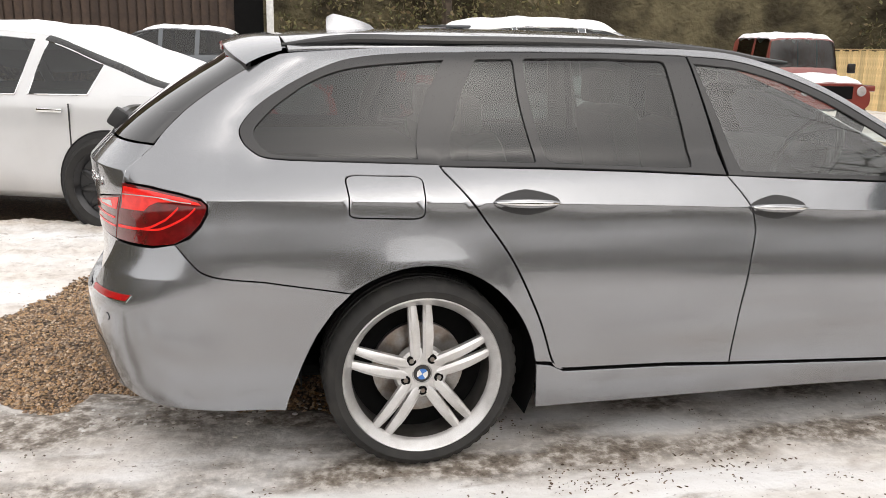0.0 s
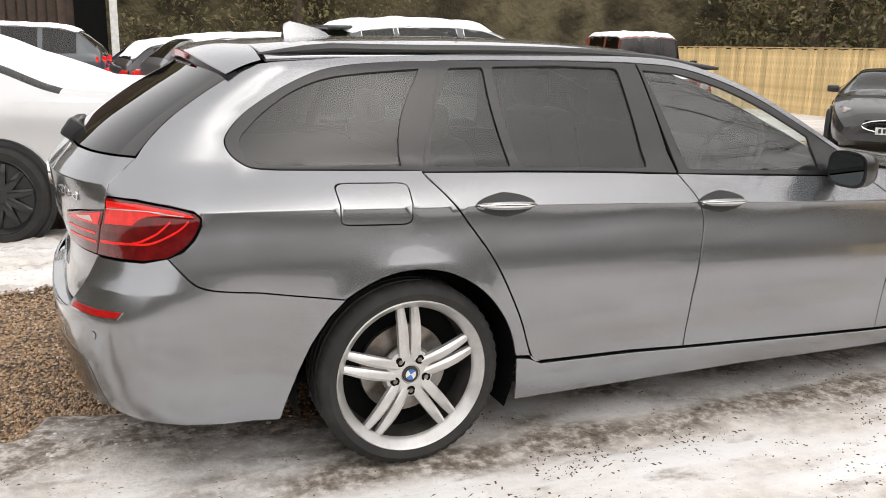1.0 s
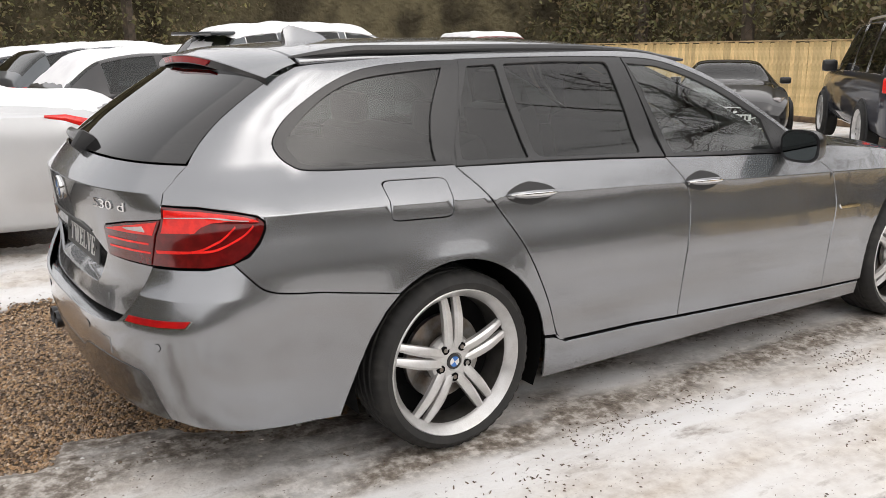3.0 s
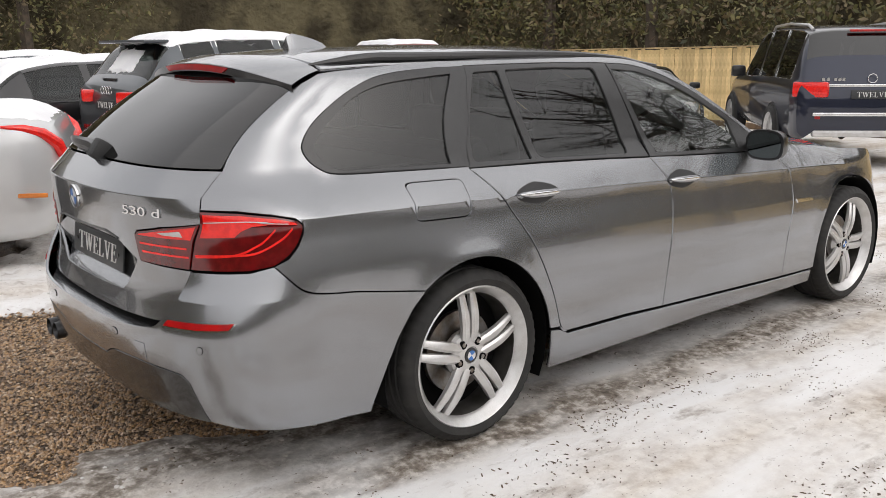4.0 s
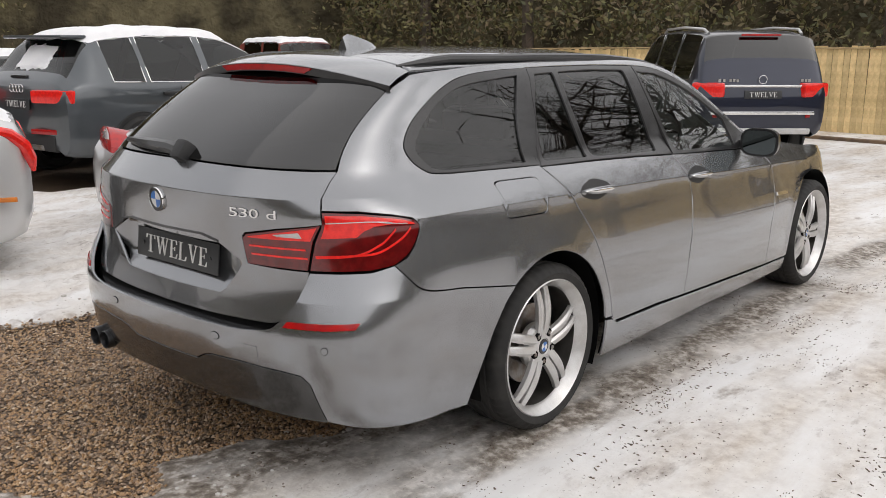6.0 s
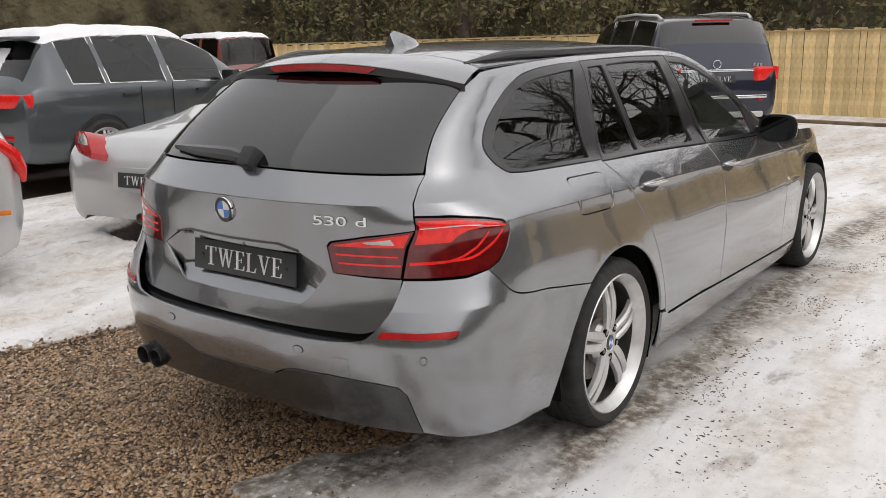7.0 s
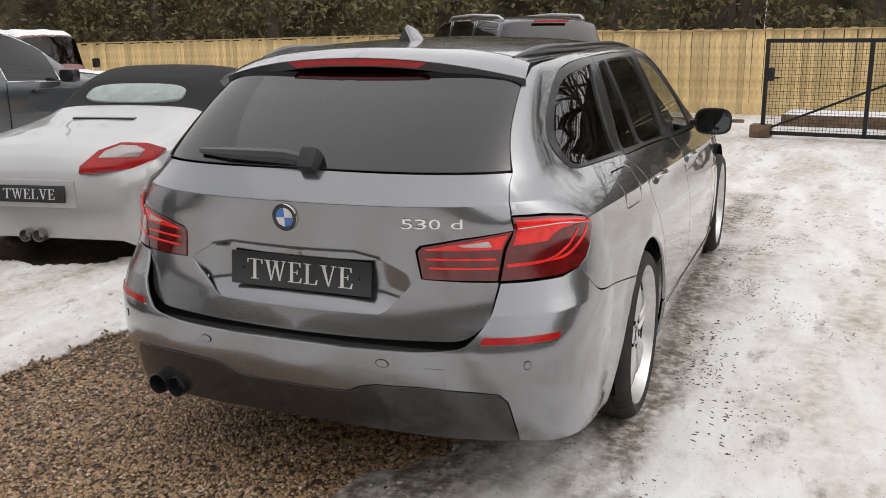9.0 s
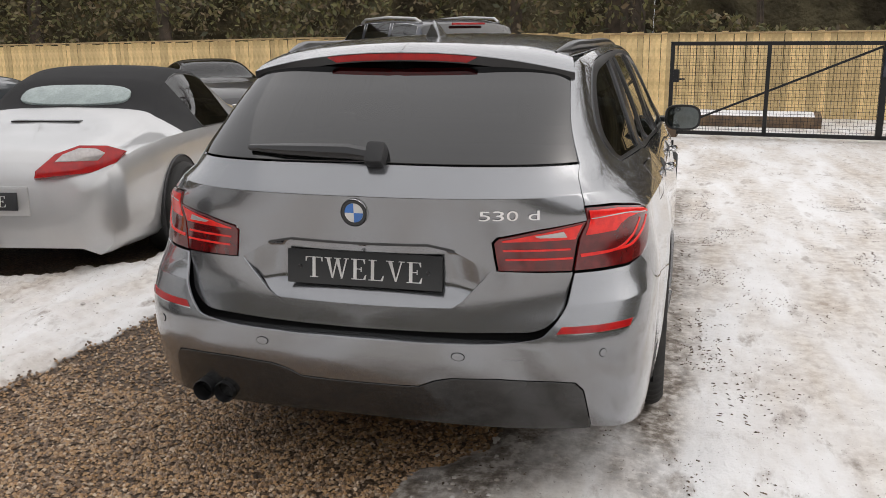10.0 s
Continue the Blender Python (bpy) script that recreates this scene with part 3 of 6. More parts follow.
        for i in range(13):
            u = (-1 + i / 6) * 0.96
            c = Vector(body(hs + u * 0.116, hz + 0.003 - 0.004 * u))
            o = 0.016 + 0.028 * (1 - u**4)
            rings.append([(c.x, side * (c.y - o - 0.004 * math.cos(q)), c.z + (0.001 + 0.0065 * math.sqrt(max(0, 1 - u * u))) * math.sin(q)) for q in [2 * math.pi * j / 8 for j in range(8)]])
        loft(rings, bm=bm)
        part("chrome_strip", bm, CHROME, handle, "chrome strip")
    sheet("side_vent", [(2.32, 0.668), (2.5, 0.66), (2.505, 0.636), (2.33, 0.642)], CHROME, estate, body, off=0.006, side=side, step=0.04)
    # mirror
    eye_at = Vector((1.955, -0.957, 0.997))
    rings = []
    for i in range(9):
        u = i / 8
        wv, hv = 0.104 * math.sqrt(max(0.0, 1 - (u * 0.96) ** 3.0)), 0.076 * math.sqrt(max(0.0, 1 - (u * 0.97) ** 3.0))
        rings.append([(eye_at.x - 0.05 + 0.13 * u, side * (eye_at.y + wv * math.copysign(abs(math.cos(q)) ** 0.65, math.cos(q)) + 0.015 * u), eye_at.z + hv * math.copysign(abs(math.sin(q)) ** 0.65, math.sin(q)) - 0.006) for q in [2 * math.pi * j / 24 for j in range(24)]])
    mirror = part("door_mirror", loft(rings), TRIM, estate, "gloss black door mirror")
    glass_ring = [[(eye_at.x - 0.053, side * (eye_at.y + 0.091 * k * math.copysign(abs(math.cos(q)) ** 0.65, math.cos(q))), eye_at.z - 0.006 + 0.064 * k * math.copysign(abs(math.sin(q)) ** 0.65, math.sin(q))) for q in [2 * math.pi * j / 24 for j in range(24)]] for k in (1.0, 0.02)]
    part("mirror_glass", loft(glass_ring, caps=False), MIRROR, mirror, "mirror glass")
    part("mirror_foot", box((0.07, 0.13, 0.035), (1.99, side * -0.865, 0.975), 0.012), TRIM, mirror)
    # roof rail
    pts = []
    for i in range(25):
        u = i / 24
        x = -0.44 + 1.95 * u
        w = half(x, 1.425) - 0.035
        lift = 0.02 * min(1.0, math.sin(math.pi * u) * 2.5)
        pts.append((x, side * -w, roof_skin(x, w)[2] + lift - 0.004))
    part("roof_rail", tube(pts, [0.006 + 0.012 * min(1, math.sin(math.pi * i / 24) * 4) for i in range(25)], 10), TRIM, estate, "black roof rail")

# tail, in one piece across
sheet("rear_bumper", SEAM + [(-0.934, 0.781), (-1.08, 0.779), (-1.198, 0.779)] + spline([(-1.198, 0.779), (-1.262, 0.697), (-1.305, 0.655), (-1.35, 0.616), (-1.39, 0.593), (-1.502, 0.577), (-1.639, 0.57), (-1.75, 0.567)], 4)[1:]
          + [(-1.75, 0.414), (-1.684, 0.418), (-1.655, 0.442), (-1.62, 0.455), (-1.507, 0.461), (-1.33, 0.454), (-1.25, 0.446), (-1.215, 0.418), (-1.19, 0.35), (-1.16, 0.275), (-1.0, 0.252), (-0.8, 0.234), (-0.47, 0.212)] + [(-0.432, 0.3), (-0.394, 0.39), (-0.343, 0.487), (-0.287, 0.575)],
          GREY, estate, bumper_skin, both=True, gap=0.0015, lines=level(0.688, -1.25, -0.75))
recess = [(-1.75, 0.86), (-1.61, 0.864), (-1.55, 0.848), (-1.467, 0.79), (-1.5, 0.755), (-1.575, 0.685), (-1.605, 0.666), (-1.75, 0.66)]
hatch = [(-1.75, 1.103), (-1.5, 1.1), (-1.2, 1.097), (-0.925, 1.094), (-0.97, 1.06), (-1.025, 1.018), (-1.072, 0.978), (-1.1, 0.938), (-1.293, 0.918), (-1.425, 0.896), (-1.443, 0.88), (-1.451, 0.788), (-1.33, 0.782), (-1.202, 0.779)] \
    + spline([(-1.202, 0.779), (-1.265, 0.675), (-1.305, 0.641), (-1.377, 0.605), (-1.5, 0.598), (-1.75, 0.588)], 4)[1:]
sheet("tailgate", hatch[:-1] + [(-1.75, 0.588), (-1.75, 0.66)] + list(reversed(recess))[1:-1] + [(-1.75, 0.86)], GREY, estate, hatch_skin, both=True, gap=0.0, lines=TAIL_LINES)


def soft(t):
    t = min(1.0, max(0.0, t))
    return t * t * (3 - 2 * t)


def niche(s, z):
    x, y, zz = hatch_skin(s, z)
    return (x + 0.052 * soft((0.864 - z) / 0.016) * soft((z - 0.65) / 0.085) * soft((-1.45 - s) / 0.15), y, zz)


sheet("plate_recess", shrink(recess, -0.003), GREY, estate, niche, both=True, gap=0, thick=0, step=0.02)
sheet("plate_lip", [(-1.75, 0.867), (-1.615, 0.871), (-1.55, 0.854), (-1.55, 0.848), (-1.615, 0.865), (-1.75, 0.861)], TRIM, estate, hatch_skin, both=True, off=0.004, gap=0)
pane = sheet("rear_glass", [(-1.75, 1.108), (-1.5, 1.105), (-1.2, 1.102), (-0.93, 1.1), (-0.905, 1.17), (-0.88, 1.25), (-0.852, 1.345), (-0.9, 1.37), (-1.2, 1.4), (-1.75, 1.42)], BLANK, estate, body, both=True, gap=0.002, off=0.001, thick=0.006, label="dark rear window")
sheet("diffuser", [(-1.75, 0.411), (-1.684, 0.415), (-1.655, 0.439), (-1.62, 0.452), (-1.507, 0.458), (-1.33, 0.451), (-1.253, 0.443), (-1.218, 0.416), (-1.193, 0.35), (-1.163, 0.272), (-1.35, 0.278), (-1.75, 0.285)], DIFFUSER, estate, bumper_skin, both=True, off=0.001, gap=0.001, label="dark grey lower bumper insert")
sheet("rear_bumper_ledge", [(-1.75, 0.567), (-1.639, 0.57), (-1.502, 0.577), (-1.39, 0.593), (-1.39, 0.64), (-1.75, 0.64)], GREY, estate, lambda s, z: (lambda p: (p[0] + (z - 0.567) * 1.6 + 0.004, p[1], 0.568 + (z - 0.567) * 0.1))(bumper_skin(s, 0.57)), both=True, gap=0, thick=0.004)
sheet("tow_cover", [(-1.434, 0.526), (-1.49, 0.526), (-1.49, 0.47), (-1.434, 0.47)], GREY, estate, bumper_skin, off=0.002, thick=0.003, gap=0)
# black sheet behind the panels, giving the shut lines their shade by colour
sheet("gap_shade_skin", [(-1.75, 1.1), (-0.93, 1.1), (-0.86, 1.36), (-0.6, 1.4), (1.06, 1.43), (2.2, 0.99), (2.7, 0.9), (3.7, 0.72), (3.7, 0.3), (3.37, 0.3)] + arch(2.968, 0.42, 2, 178) + [(2.5, 0.17), (0.42, 0.17)] + arch(0, 0.42, 2, 178) + [(-0.5, 0.26), (-1.75, 0.3)], VOID, estate, body,
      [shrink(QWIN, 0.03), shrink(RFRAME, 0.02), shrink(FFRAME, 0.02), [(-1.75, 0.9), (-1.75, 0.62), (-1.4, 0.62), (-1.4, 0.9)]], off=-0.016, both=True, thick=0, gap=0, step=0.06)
sheet("roof", [(-0.44, -0.001), (-0.44, -0.3), (-0.42, -0.555), (-0.1, -0.58), (0.4, -0.592), (0.9, -0.6), (1.2, -0.59), (1.27, -0.3), (1.29, -0.001)], GREY, estate, roof_skin, both=True, gap=0, thick=0.02, step=0.06)


def spoiler_skin(u, v):
    """u from the roof seam (0) to the lip (1) and round to the underside (2); v across."""
    y = v
    q = min(1.0, abs(v) / 0.595)
    lip_x, lip_z = -0.65 + 0.085 * q**3, 1.432 - 0.07 * q**2.2
    a = Vector((-0.44, y * 0.985, roof_skin(-0.44, y)[2]))
    b = Vector((lip_x, y, lip_z))
    if u <= 1:
        p = a.lerp(b, u)
        p.z += 0.012 * math.sin(math.pi * u) * (1 - 0.6 * q)
        return tuple(p)
    if u <= 1.2:
        return tuple(b + Vector((0.006 * (u - 1) / 0.2, 0, -0.03 * (1 - 0.2 * q**8) * (u - 1) / 0.2)))
    c = b + Vector((0.006, 0, -0.03 * (1 - 0.2 * q**8)))
    d = c + Vector((0.09 * (1 - q**3) + 0.01, 0, 0.0))
    return tuple(c.lerp(d, (u - 1.2) / 0.8))


spoiler = sheet("spoiler", [(0.0, -0.001), (0.0, -0.58), (1.0, -0.595), (1.0, -0.001)], GREY, estate, lambda v, u: spoiler_skin(v, u), both=True, gap=0, thick=0, step=0.05)
part("spoiler_underside", loft([[spoiler_skin(1 + i / 10, v / 20 * 0.595) for v in range(-20, 21)] for i in range(11)], closed=False, caps=False), TRIM, estate, "gloss black underside of the spoiler")
bm = bmesh.new()
rows_of = []
for i in range(17):
    y = -0.27 + 0.54 * i / 16
    p = Vector(spoiler_skin(1.0, y))
    e = min(1.0, (0.27 - abs(y)) / 0.03) * 0.9 + 0.1
    rows_of.append([(p.x + 0.012, y, p.z - 0.002), (p.x - 0.006, y, p.z - 0.003), (p.x - 0.005, y, p.z - 0.004 - 0.021 * e), (p.x + 0.012, y, p.z - 0.005 - 0.021 * e)])
loft(rows_of, bm=bm)
part("brake_light", bm, RED, spoiler, "red high brake light")
sheet("bonnet", [(2.12, -0.001), (2.18, -0.5), (2.25, -0.79), (2.7, -0.845), (3.1, -0.82), (3.45, -0.72), (3.65, -0.5), (3.75, -0.001)], GREY, estate, hood_skin, both=True, gap=0, thick=0.02, step=0.06)
sheet("windscreen", [(0.02, -0.001), (0.02, -0.54), (0.5, -0.63), (0.98, -0.71), (1.0, -0.001)], WINDOW, estate, screen_skin, both=True, gap=0, thick=0, step=0.08)
part("front_end", loft([[(3.62 + 0.17 * math.cos(q), y * (1 - 0.1 * max(0, math.sin(q))), 0.48 + 0.26 * math.sin(q)) for y in (-0.62, -0.3, 0, 0.3, 0.62)] for q in [math.pi * (j / 8 - 0.5) for j in range(9)]], closed=False, caps=False), GREY, estate)
# fin
rings = []
for i in range(9):
    u = i / 8
    x = -0.235 + 0.2 * u
    h = 0.072 * (1 - u) ** 0.6 if i else 0.055
    w = 0.028 * (1 - 0.5 * u)
    zb = roof_skin(x, 0)[2] - 0.004
    rings.append([(x, -w, zb), (x, -w * 0.35, zb + h * 0.7), (x + 0.004, 0, zb + h), (x, w * 0.35, zb + h * 0.7), (x, w, zb)])
part("aerial_fin", loft(rings), GREY, estate)
# number plate and badges
def on_tail(y, z, skin=hatch_skin, lift=0.0, tilt=90):
    p, q = Vector(skin(girth(y - 0.05, z), z)), Vector(skin(girth(y + 0.05, z), z))
    yaw = math.degrees(math.atan2(q.x - p.x, q.y - p.y))
    m = (p + q) / 2
    return pose(skin(girth(y, z), z)[0] - lift, y, z, tilt, 0, -90 - yaw if y > 0 else -90 - yaw)


plate = part("show_plate", box((0.52, 0.111, 0.006), (0, 0, 0), 0.0025, pose(0, 0, 0, 84, 0, -90)), PLATE, estate, "dark grey plate with white lettering")
plate.location = (hatch_skin(-1.75, 0.76)[0] + 0.036, 0, 0.768)
plate_word("TWELVE", 0.066, 0.392, pose(-0.0045, 0, 0, 84, 0, -90), INK, plate)
for y in (-0.215, 0.215):
    bm = lathe([(0.0, -0.003), (0.006, -0.003), (0.007, 0.001)], 10, "x")
    bmesh.ops.translate(bm, vec=(-0.004, y, 0), verts=bm.verts)
    part("plate_screw", bm, TRIM, plate)
for ch, y, w in (("5", -0.40, 0.034), ("3", -0.44, 0.034), ("0", -0.48, 0.034), ("d", -0.542, 0.034)):
    letters(ch, 0.043, on_tail(y, 0.962, lift=0.003), CHROME, estate, "model_digit", 0.002, fit=w, label="chrome model figure")
badge = part("roundel", lathe([(0.0, -0.006), (0.03, -0.006), (0.031, -0.004)], 32, "x"), PALE, estate, "round blue, white and black badge")
badge.matrix_world = pose(hatch_skin(-1.75, 0.965)[0] - 0.002, 0.0, 0.965, 0, -4, 0)
part("ring", lathe([(0.03, -0.005), (0.031, -0.007), (0.04, -0.007), (0.042, 0.0)], 32, "x"), TRIM, badge)
part("chrome_rim", lathe([(0.041, -0.004), (0.0425, -0.0075), (0.044, -0.004), (0.044, 0.004)], 32, "x"), CHROME, badge)
for q in (0, 2):
    bm = bmesh.new()
    bm.faces.new([bm.verts.new((-0.0068, 0, 0))] + [bm.verts.new((-0.0068, 0.03 * math.cos((q + i / 8) * math.pi / 2), 0.03 * math.sin((q + i / 8) * math.pi / 2))) for i in range(9)])
    part("blue_quarter", bm, ENAMEL, badge)
# wiper
zw = 1.135
pts = [(hatch_skin(girth(y, z), z)[0] - 0.022, y, z) for y, z in ((-0.02, 1.13), (0.05, 1.137), (0.15, 1.138), (0.27, 1.138), (0.41, 1.138))]
wiper = part("rear_wiper", tube(pts, [0.022, 0.026, 0.024, 0.02, 0.01], 8), TRIM, estate, "black rear wiper arm")
part("wiper_pivot", box((0.06, 0.062, 0.075), (hatch_skin(-1.74, 1.12)[0] - 0.012, -0.045, 1.13), 0.014, pose(0, 0, 0, 0, 35, 0)), PLASTIC, wiper)
part("wiper_blade", tube([(p[0] + 0.014, p[1], p[2] - 0.012) for p in pts[1:]], 0.005, 6), RUBBER, wiper)
# exhaust
for y in (0.5, 0.578):
    bm = lathe([(0.028, 0.2), (0.033, 0.0), (0.035, -0.004), (0.037, 0.0), (0.037, 0.2)], 24, "x")
    bmesh.ops.translate(bm, vec=(-1.125, y, 0.318), verts=bm.verts)
    part("exhaust_pipe", bm, DARK_ALLOY, estate, "dark chrome exhaust pipe")
# underbody, cabin
part("underbody", box((3.3, 1.5, 0.2), (1.35, 0, 0.32), 0.05), VOID, estate)
# unseen slab added below the tail to deepen the shadow on the ground
part("tail_shade_block", box((0.7, 1.3, 0.05), (-0.62, 0, 0.26), 0.02), VOID, estate)
part("boot_floor", box((1.5, 1.36, 0.05), (-0.2, 0, 0.72), 0.02), VOID, estate)
part("dashboard", box((0.45, 1.4, 0.2), (2.05, 0, 0.88), 0.08), SEAT, estate)
for y in (-0.37, 0.37):
    seat = part("front_seat", box((0.16, 0.5, 0.62), (1.22, y, 0.85), 0.06, pose(0, 0, 0, 0, -14, 0)), SEAT, estate)
    part("headrest", box((0.09, 0.26, 0.17), (1.11, y, 1.24), 0.04), SEAT, seat)
    part("seat_cushion", box((0.5, 0.5, 0.16), (1.5, y, 0.6), 0.05), SEAT, seat)
bench = part("rear_bench", box((0.16, 1.25, 0.6), (0.36, 0, 0.82), 0.06, pose(0, 0, 0, 0, -18, 0)), SEAT, estate)
for y in (-0.38, 0.38):
    part("headrest", box((0.09, 0.26, 0.15), (0.26, y, 1.17), 0.04), SEAT, bench)
bm = bmesh.new()
ringp = [(1.78 + 0.09 * math.sin(a), -0.37 + 0.185 * math.cos(a), 0.985 + 0.165 * math.sin(a)) for a in [2 * math.pi * i / 32 for i in range(33)]]
steer = part("steering_wheel", tube(ringp, 0.014, 8, bm), SEAT, estate)
part("airbag", box((0.05, 0.16, 0.12), (1.8, -0.37, 0.98), 0.02, pose(0, 0, 0, 0, 28, 0)), SEAT, steer)
part("parcel_blind", box((0.75, 1.1, 0.02), (-0.25, 0, 1.02), 0.006), SEAT, estate)


# ---- wheels ----
def spoke(r0, r1, w0, w1, shift0, shift1, dep):
    rings = []
    for i in range(8):
        u = i / 7
        r = r0 + (r1 - r0) * u
        w = (w0 + (w1 - w0) * u) * (1 + 0.25 * math.sin(math.pi * u))
        c = shift0 + (shift1 - shift0) * u
        d = dep - 0.02 * math.sin(math.pi * u * 0.5) * 0 + 0.016 * math.sin(math.pi * u) - 0.012 * u
        rings.append([(c - w / 2, -d + 0.02, r), (c - w / 2 * 0.9, -d + 0.004, r), (c - w * 0.2, -d - 0.003, r), (c + w * 0.2, -d - 0.001, r), (c + w / 2 * 0.9, -d + 0.004, r), (c + w / 2, -d + 0.02, r)])
    return loft(rings)


def wheel(parent, at, spokes=5, pairs=True, rim_mat=None, radius=0.343, rim=0.276, width=0.24, turn=0.0, flip=1, fine=True, name="wheel"):
    """A wheel about its own centre, its face towards -y."""
    rim_mat = rim_mat or ALLOY
    w = new(name)
    w.parent = parent
    w.matrix_local = pose(*at, 0, 0, 0 if flip > 0 else 180) @ pose(0, 0, 0, 0, turn, 0)
    h = width / 2
    n = 150 if fine else 36
    prof = [(rim - 0.005, h - 0.02), (rim + 0.005, h - 0.008), (radius - 0.035, h + 0.004), (radius - 0.012, h - 0.012), (radius, h - 0.035)]
    if fine:
        for y in (0.06, 0.02, -0.02, -0.06):
            prof += [(radius, y + 0.012), (radius - 0.006, y + 0.009), (radius - 0.006, y + 0.002), (radius, y - 0.001)]
    prof += [(radius, -h + 0.035), (radius - 0.012, -h + 0.012), (radius - 0.035, -h - 0.004), (rim + 0.012, -h + 0.004), (rim, -h + 0.012), (rim - 0.006, -h + 0.022)]
    bm = lathe(prof, n)
    if fine:
        bm.verts.ensure_lookup_table()
        for k in range(0, n, 3):
            for i, (r, y) in enumerate(prof):
                if r > radius - 0.013 and abs(y) > 0.055:
                    v = bm.verts[k * len(prof) + i]
                    v.co.x, v.co.z = v.co.x * 0.985, v.co.z * 0.985
    part("tyre", bm, RUBBER, w, "black rubber tyre")
    part("rim", lathe([(rim - 0.03, -h + 0.05), (rim - 0.024, -h + 0.035), (rim - 0.014, -h + 0.026), (rim - 0.006, -h + 0.012), (rim + 0.002, -h + 0.004), (rim + 0.006, -h + 0.008), (rim - 0.002, -h + 0.02), (rim - 0.012, -h + 0.05)], n, closed=True), rim_mat, w, "alloy rim")
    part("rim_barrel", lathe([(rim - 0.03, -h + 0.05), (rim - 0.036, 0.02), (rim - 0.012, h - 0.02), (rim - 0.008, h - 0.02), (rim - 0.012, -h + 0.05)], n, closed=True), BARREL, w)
    dep = h - 0.035
    for k in range(spokes):
        for sg in ((-1, 1) if pairs else (0,)):
            bm = spoke(0.05, rim - 0.02, 0.036 if pairs else 0.06, 0.03 if pairs else 0.035, sg * 0.021, sg * 0.027, dep)
            bmesh.ops.rotate(bm, cent=(0, 0, 0), matrix=Matrix.Rotation(2 * math.pi * k / spokes, 3, "Y"), verts=bm.verts)
            part("spoke", bm, rim_mat, w)
    hub = part("hub", lathe([(0.0, -dep + 0.002), (0.033, -dep + 0.002), (0.036, -dep - 0.002), (0.066, -dep + 0.002), (0.09, -dep + 0.012), (0.1, -dep + 0.03), (0.09, -dep + 0.06)] if fine else [(0.0, -dep), (0.06, -dep + 0.004), (0.078, -dep + 0.02), (0.075, -dep + 0.06)], 40), rim_mat, w)
    if fine:
        cap = part("centre_cap", lathe([(0.0, -dep - 0.003), (0.03, -dep - 0.002), (0.032, -dep + 0.004)], 28), TRIM, hub)
        for k in range(4):
            bm = bmesh.new()
            bm.faces.new([bm.verts.new((0, -dep - 0.0045, 0))] + [bm.verts.new((0.02 * math.cos((k + i / 6) * math.pi / 2 + 0.5), -dep - 0.0045, 0.02 * math.sin((k + i / 6) * math.pi / 2 + 0.5))) for i in range(7)])
            bmesh.ops.recalc_face_normals(bm, faces=bm.faces[:])
            part("cap_quarter", bm, PALE if k % 2 else ENAMEL, hub)
        for k in range(5):
            a = 2 * math.pi * (k + 0.5) / 5
            # black disc round each bolt paints the shade of its pocket
            bm = lathe([(0.0, -dep - 0.001), (0.0165, -dep - 0.001), (0.017, -dep + 0.004), (0.015, -dep + 0.02)], 18)
            bmesh.ops.translate(bm, vec=(0.062 * math.sin(a), -0.002, 0.062 * math.cos(a)), verts=bm.verts)
            part("bolt_pocket_shade", bm, VOID, hub, "black disc for the shade in a bolt pocket")
            bm = lathe([(0.0, -dep - 0.004), (0.008, -dep - 0.004), (0.0095, -dep - 0.002), (0.0095, -dep + 0.004)], 6)
            bmesh.ops.translate(bm, vec=(0.062 * math.sin(a), -0.001, 0.062 * math.cos(a)), verts=bm.verts)
            part("wheel_bolt", bm, STEEL, hub)
    part("brake_disc", lathe([(0.06, 0.0), (0.07, -0.012), (0.165, -0.012), (0.165, 0.01)], 40), STEEL, w)
    # black disc put in for the shade deep behind the spokes
    part("wheel_shade_disc", lathe([(0.0, 0.03), (rim - 0.01, 0.03)], 32), VOID, w)
    return w


for x, turn in ((0.0, -2.0), (2.968, 20.0)):
    wheel(estate, (x, -0.812, 0.318), turn=turn)
    wheel(estate, (x, 0.812, 0.318), turn=turn, flip=-1)
    for sg in (-1, 1):
        bm = bmesh.new()
        rings = [[(x + 0.418 * math.cos(radians(a)), sg * y, 0.314 + 0.418 * math.sin(radians(a))) for a in range(-25, 206, 11)] for y in (0.6, 0.9)]
        loft(rings, closed=False, caps=False, bm=bm)
        part("arch_liner", bm, VOID, estate)


# ---- ground ----
def slope(x, y):
    return -0.02 * min(18.0, max(0.0, x - 2.5)) - 0.014 * min(20.0, max(0.0, y - 3.0))


BED = [(-1.98, 0.95), (-1.88, 0.5), (-1.74, 0.18), (-1.56, -0.06), (-1.36, -0.22), (-1.22, -0.04), (-1.08, -0.1), (-0.86, -0.11), (-0.6, -0.3), (-0.45, -0.35), (0.4, -0.35), (3.2, -0.3), (3.4, 1.2), (2.2, 2.15), (0.9, 2.0), (0.4, 1.8), (-0.07, 1.86), (-0.66, 1.86), (-1.1, 1.97), (-1.57, 1.78), (-1.75, 1.4)]
YARD = [(0.75, 3.1), (1.25, 2.55), (2.6, 2.3), (4.6, 2.4), (5.6, 3.4), (5.5, 4.35), (1.7, 4.35), (0.95, 3.95)]
LOT = [(-3.4, 3.4), (-1.6, 3.3), (-0.5, 3.4), (-0.3, 4.2), (-1.5, 4.9), (-3.8, 5.6), (-6.0, 4.6)]
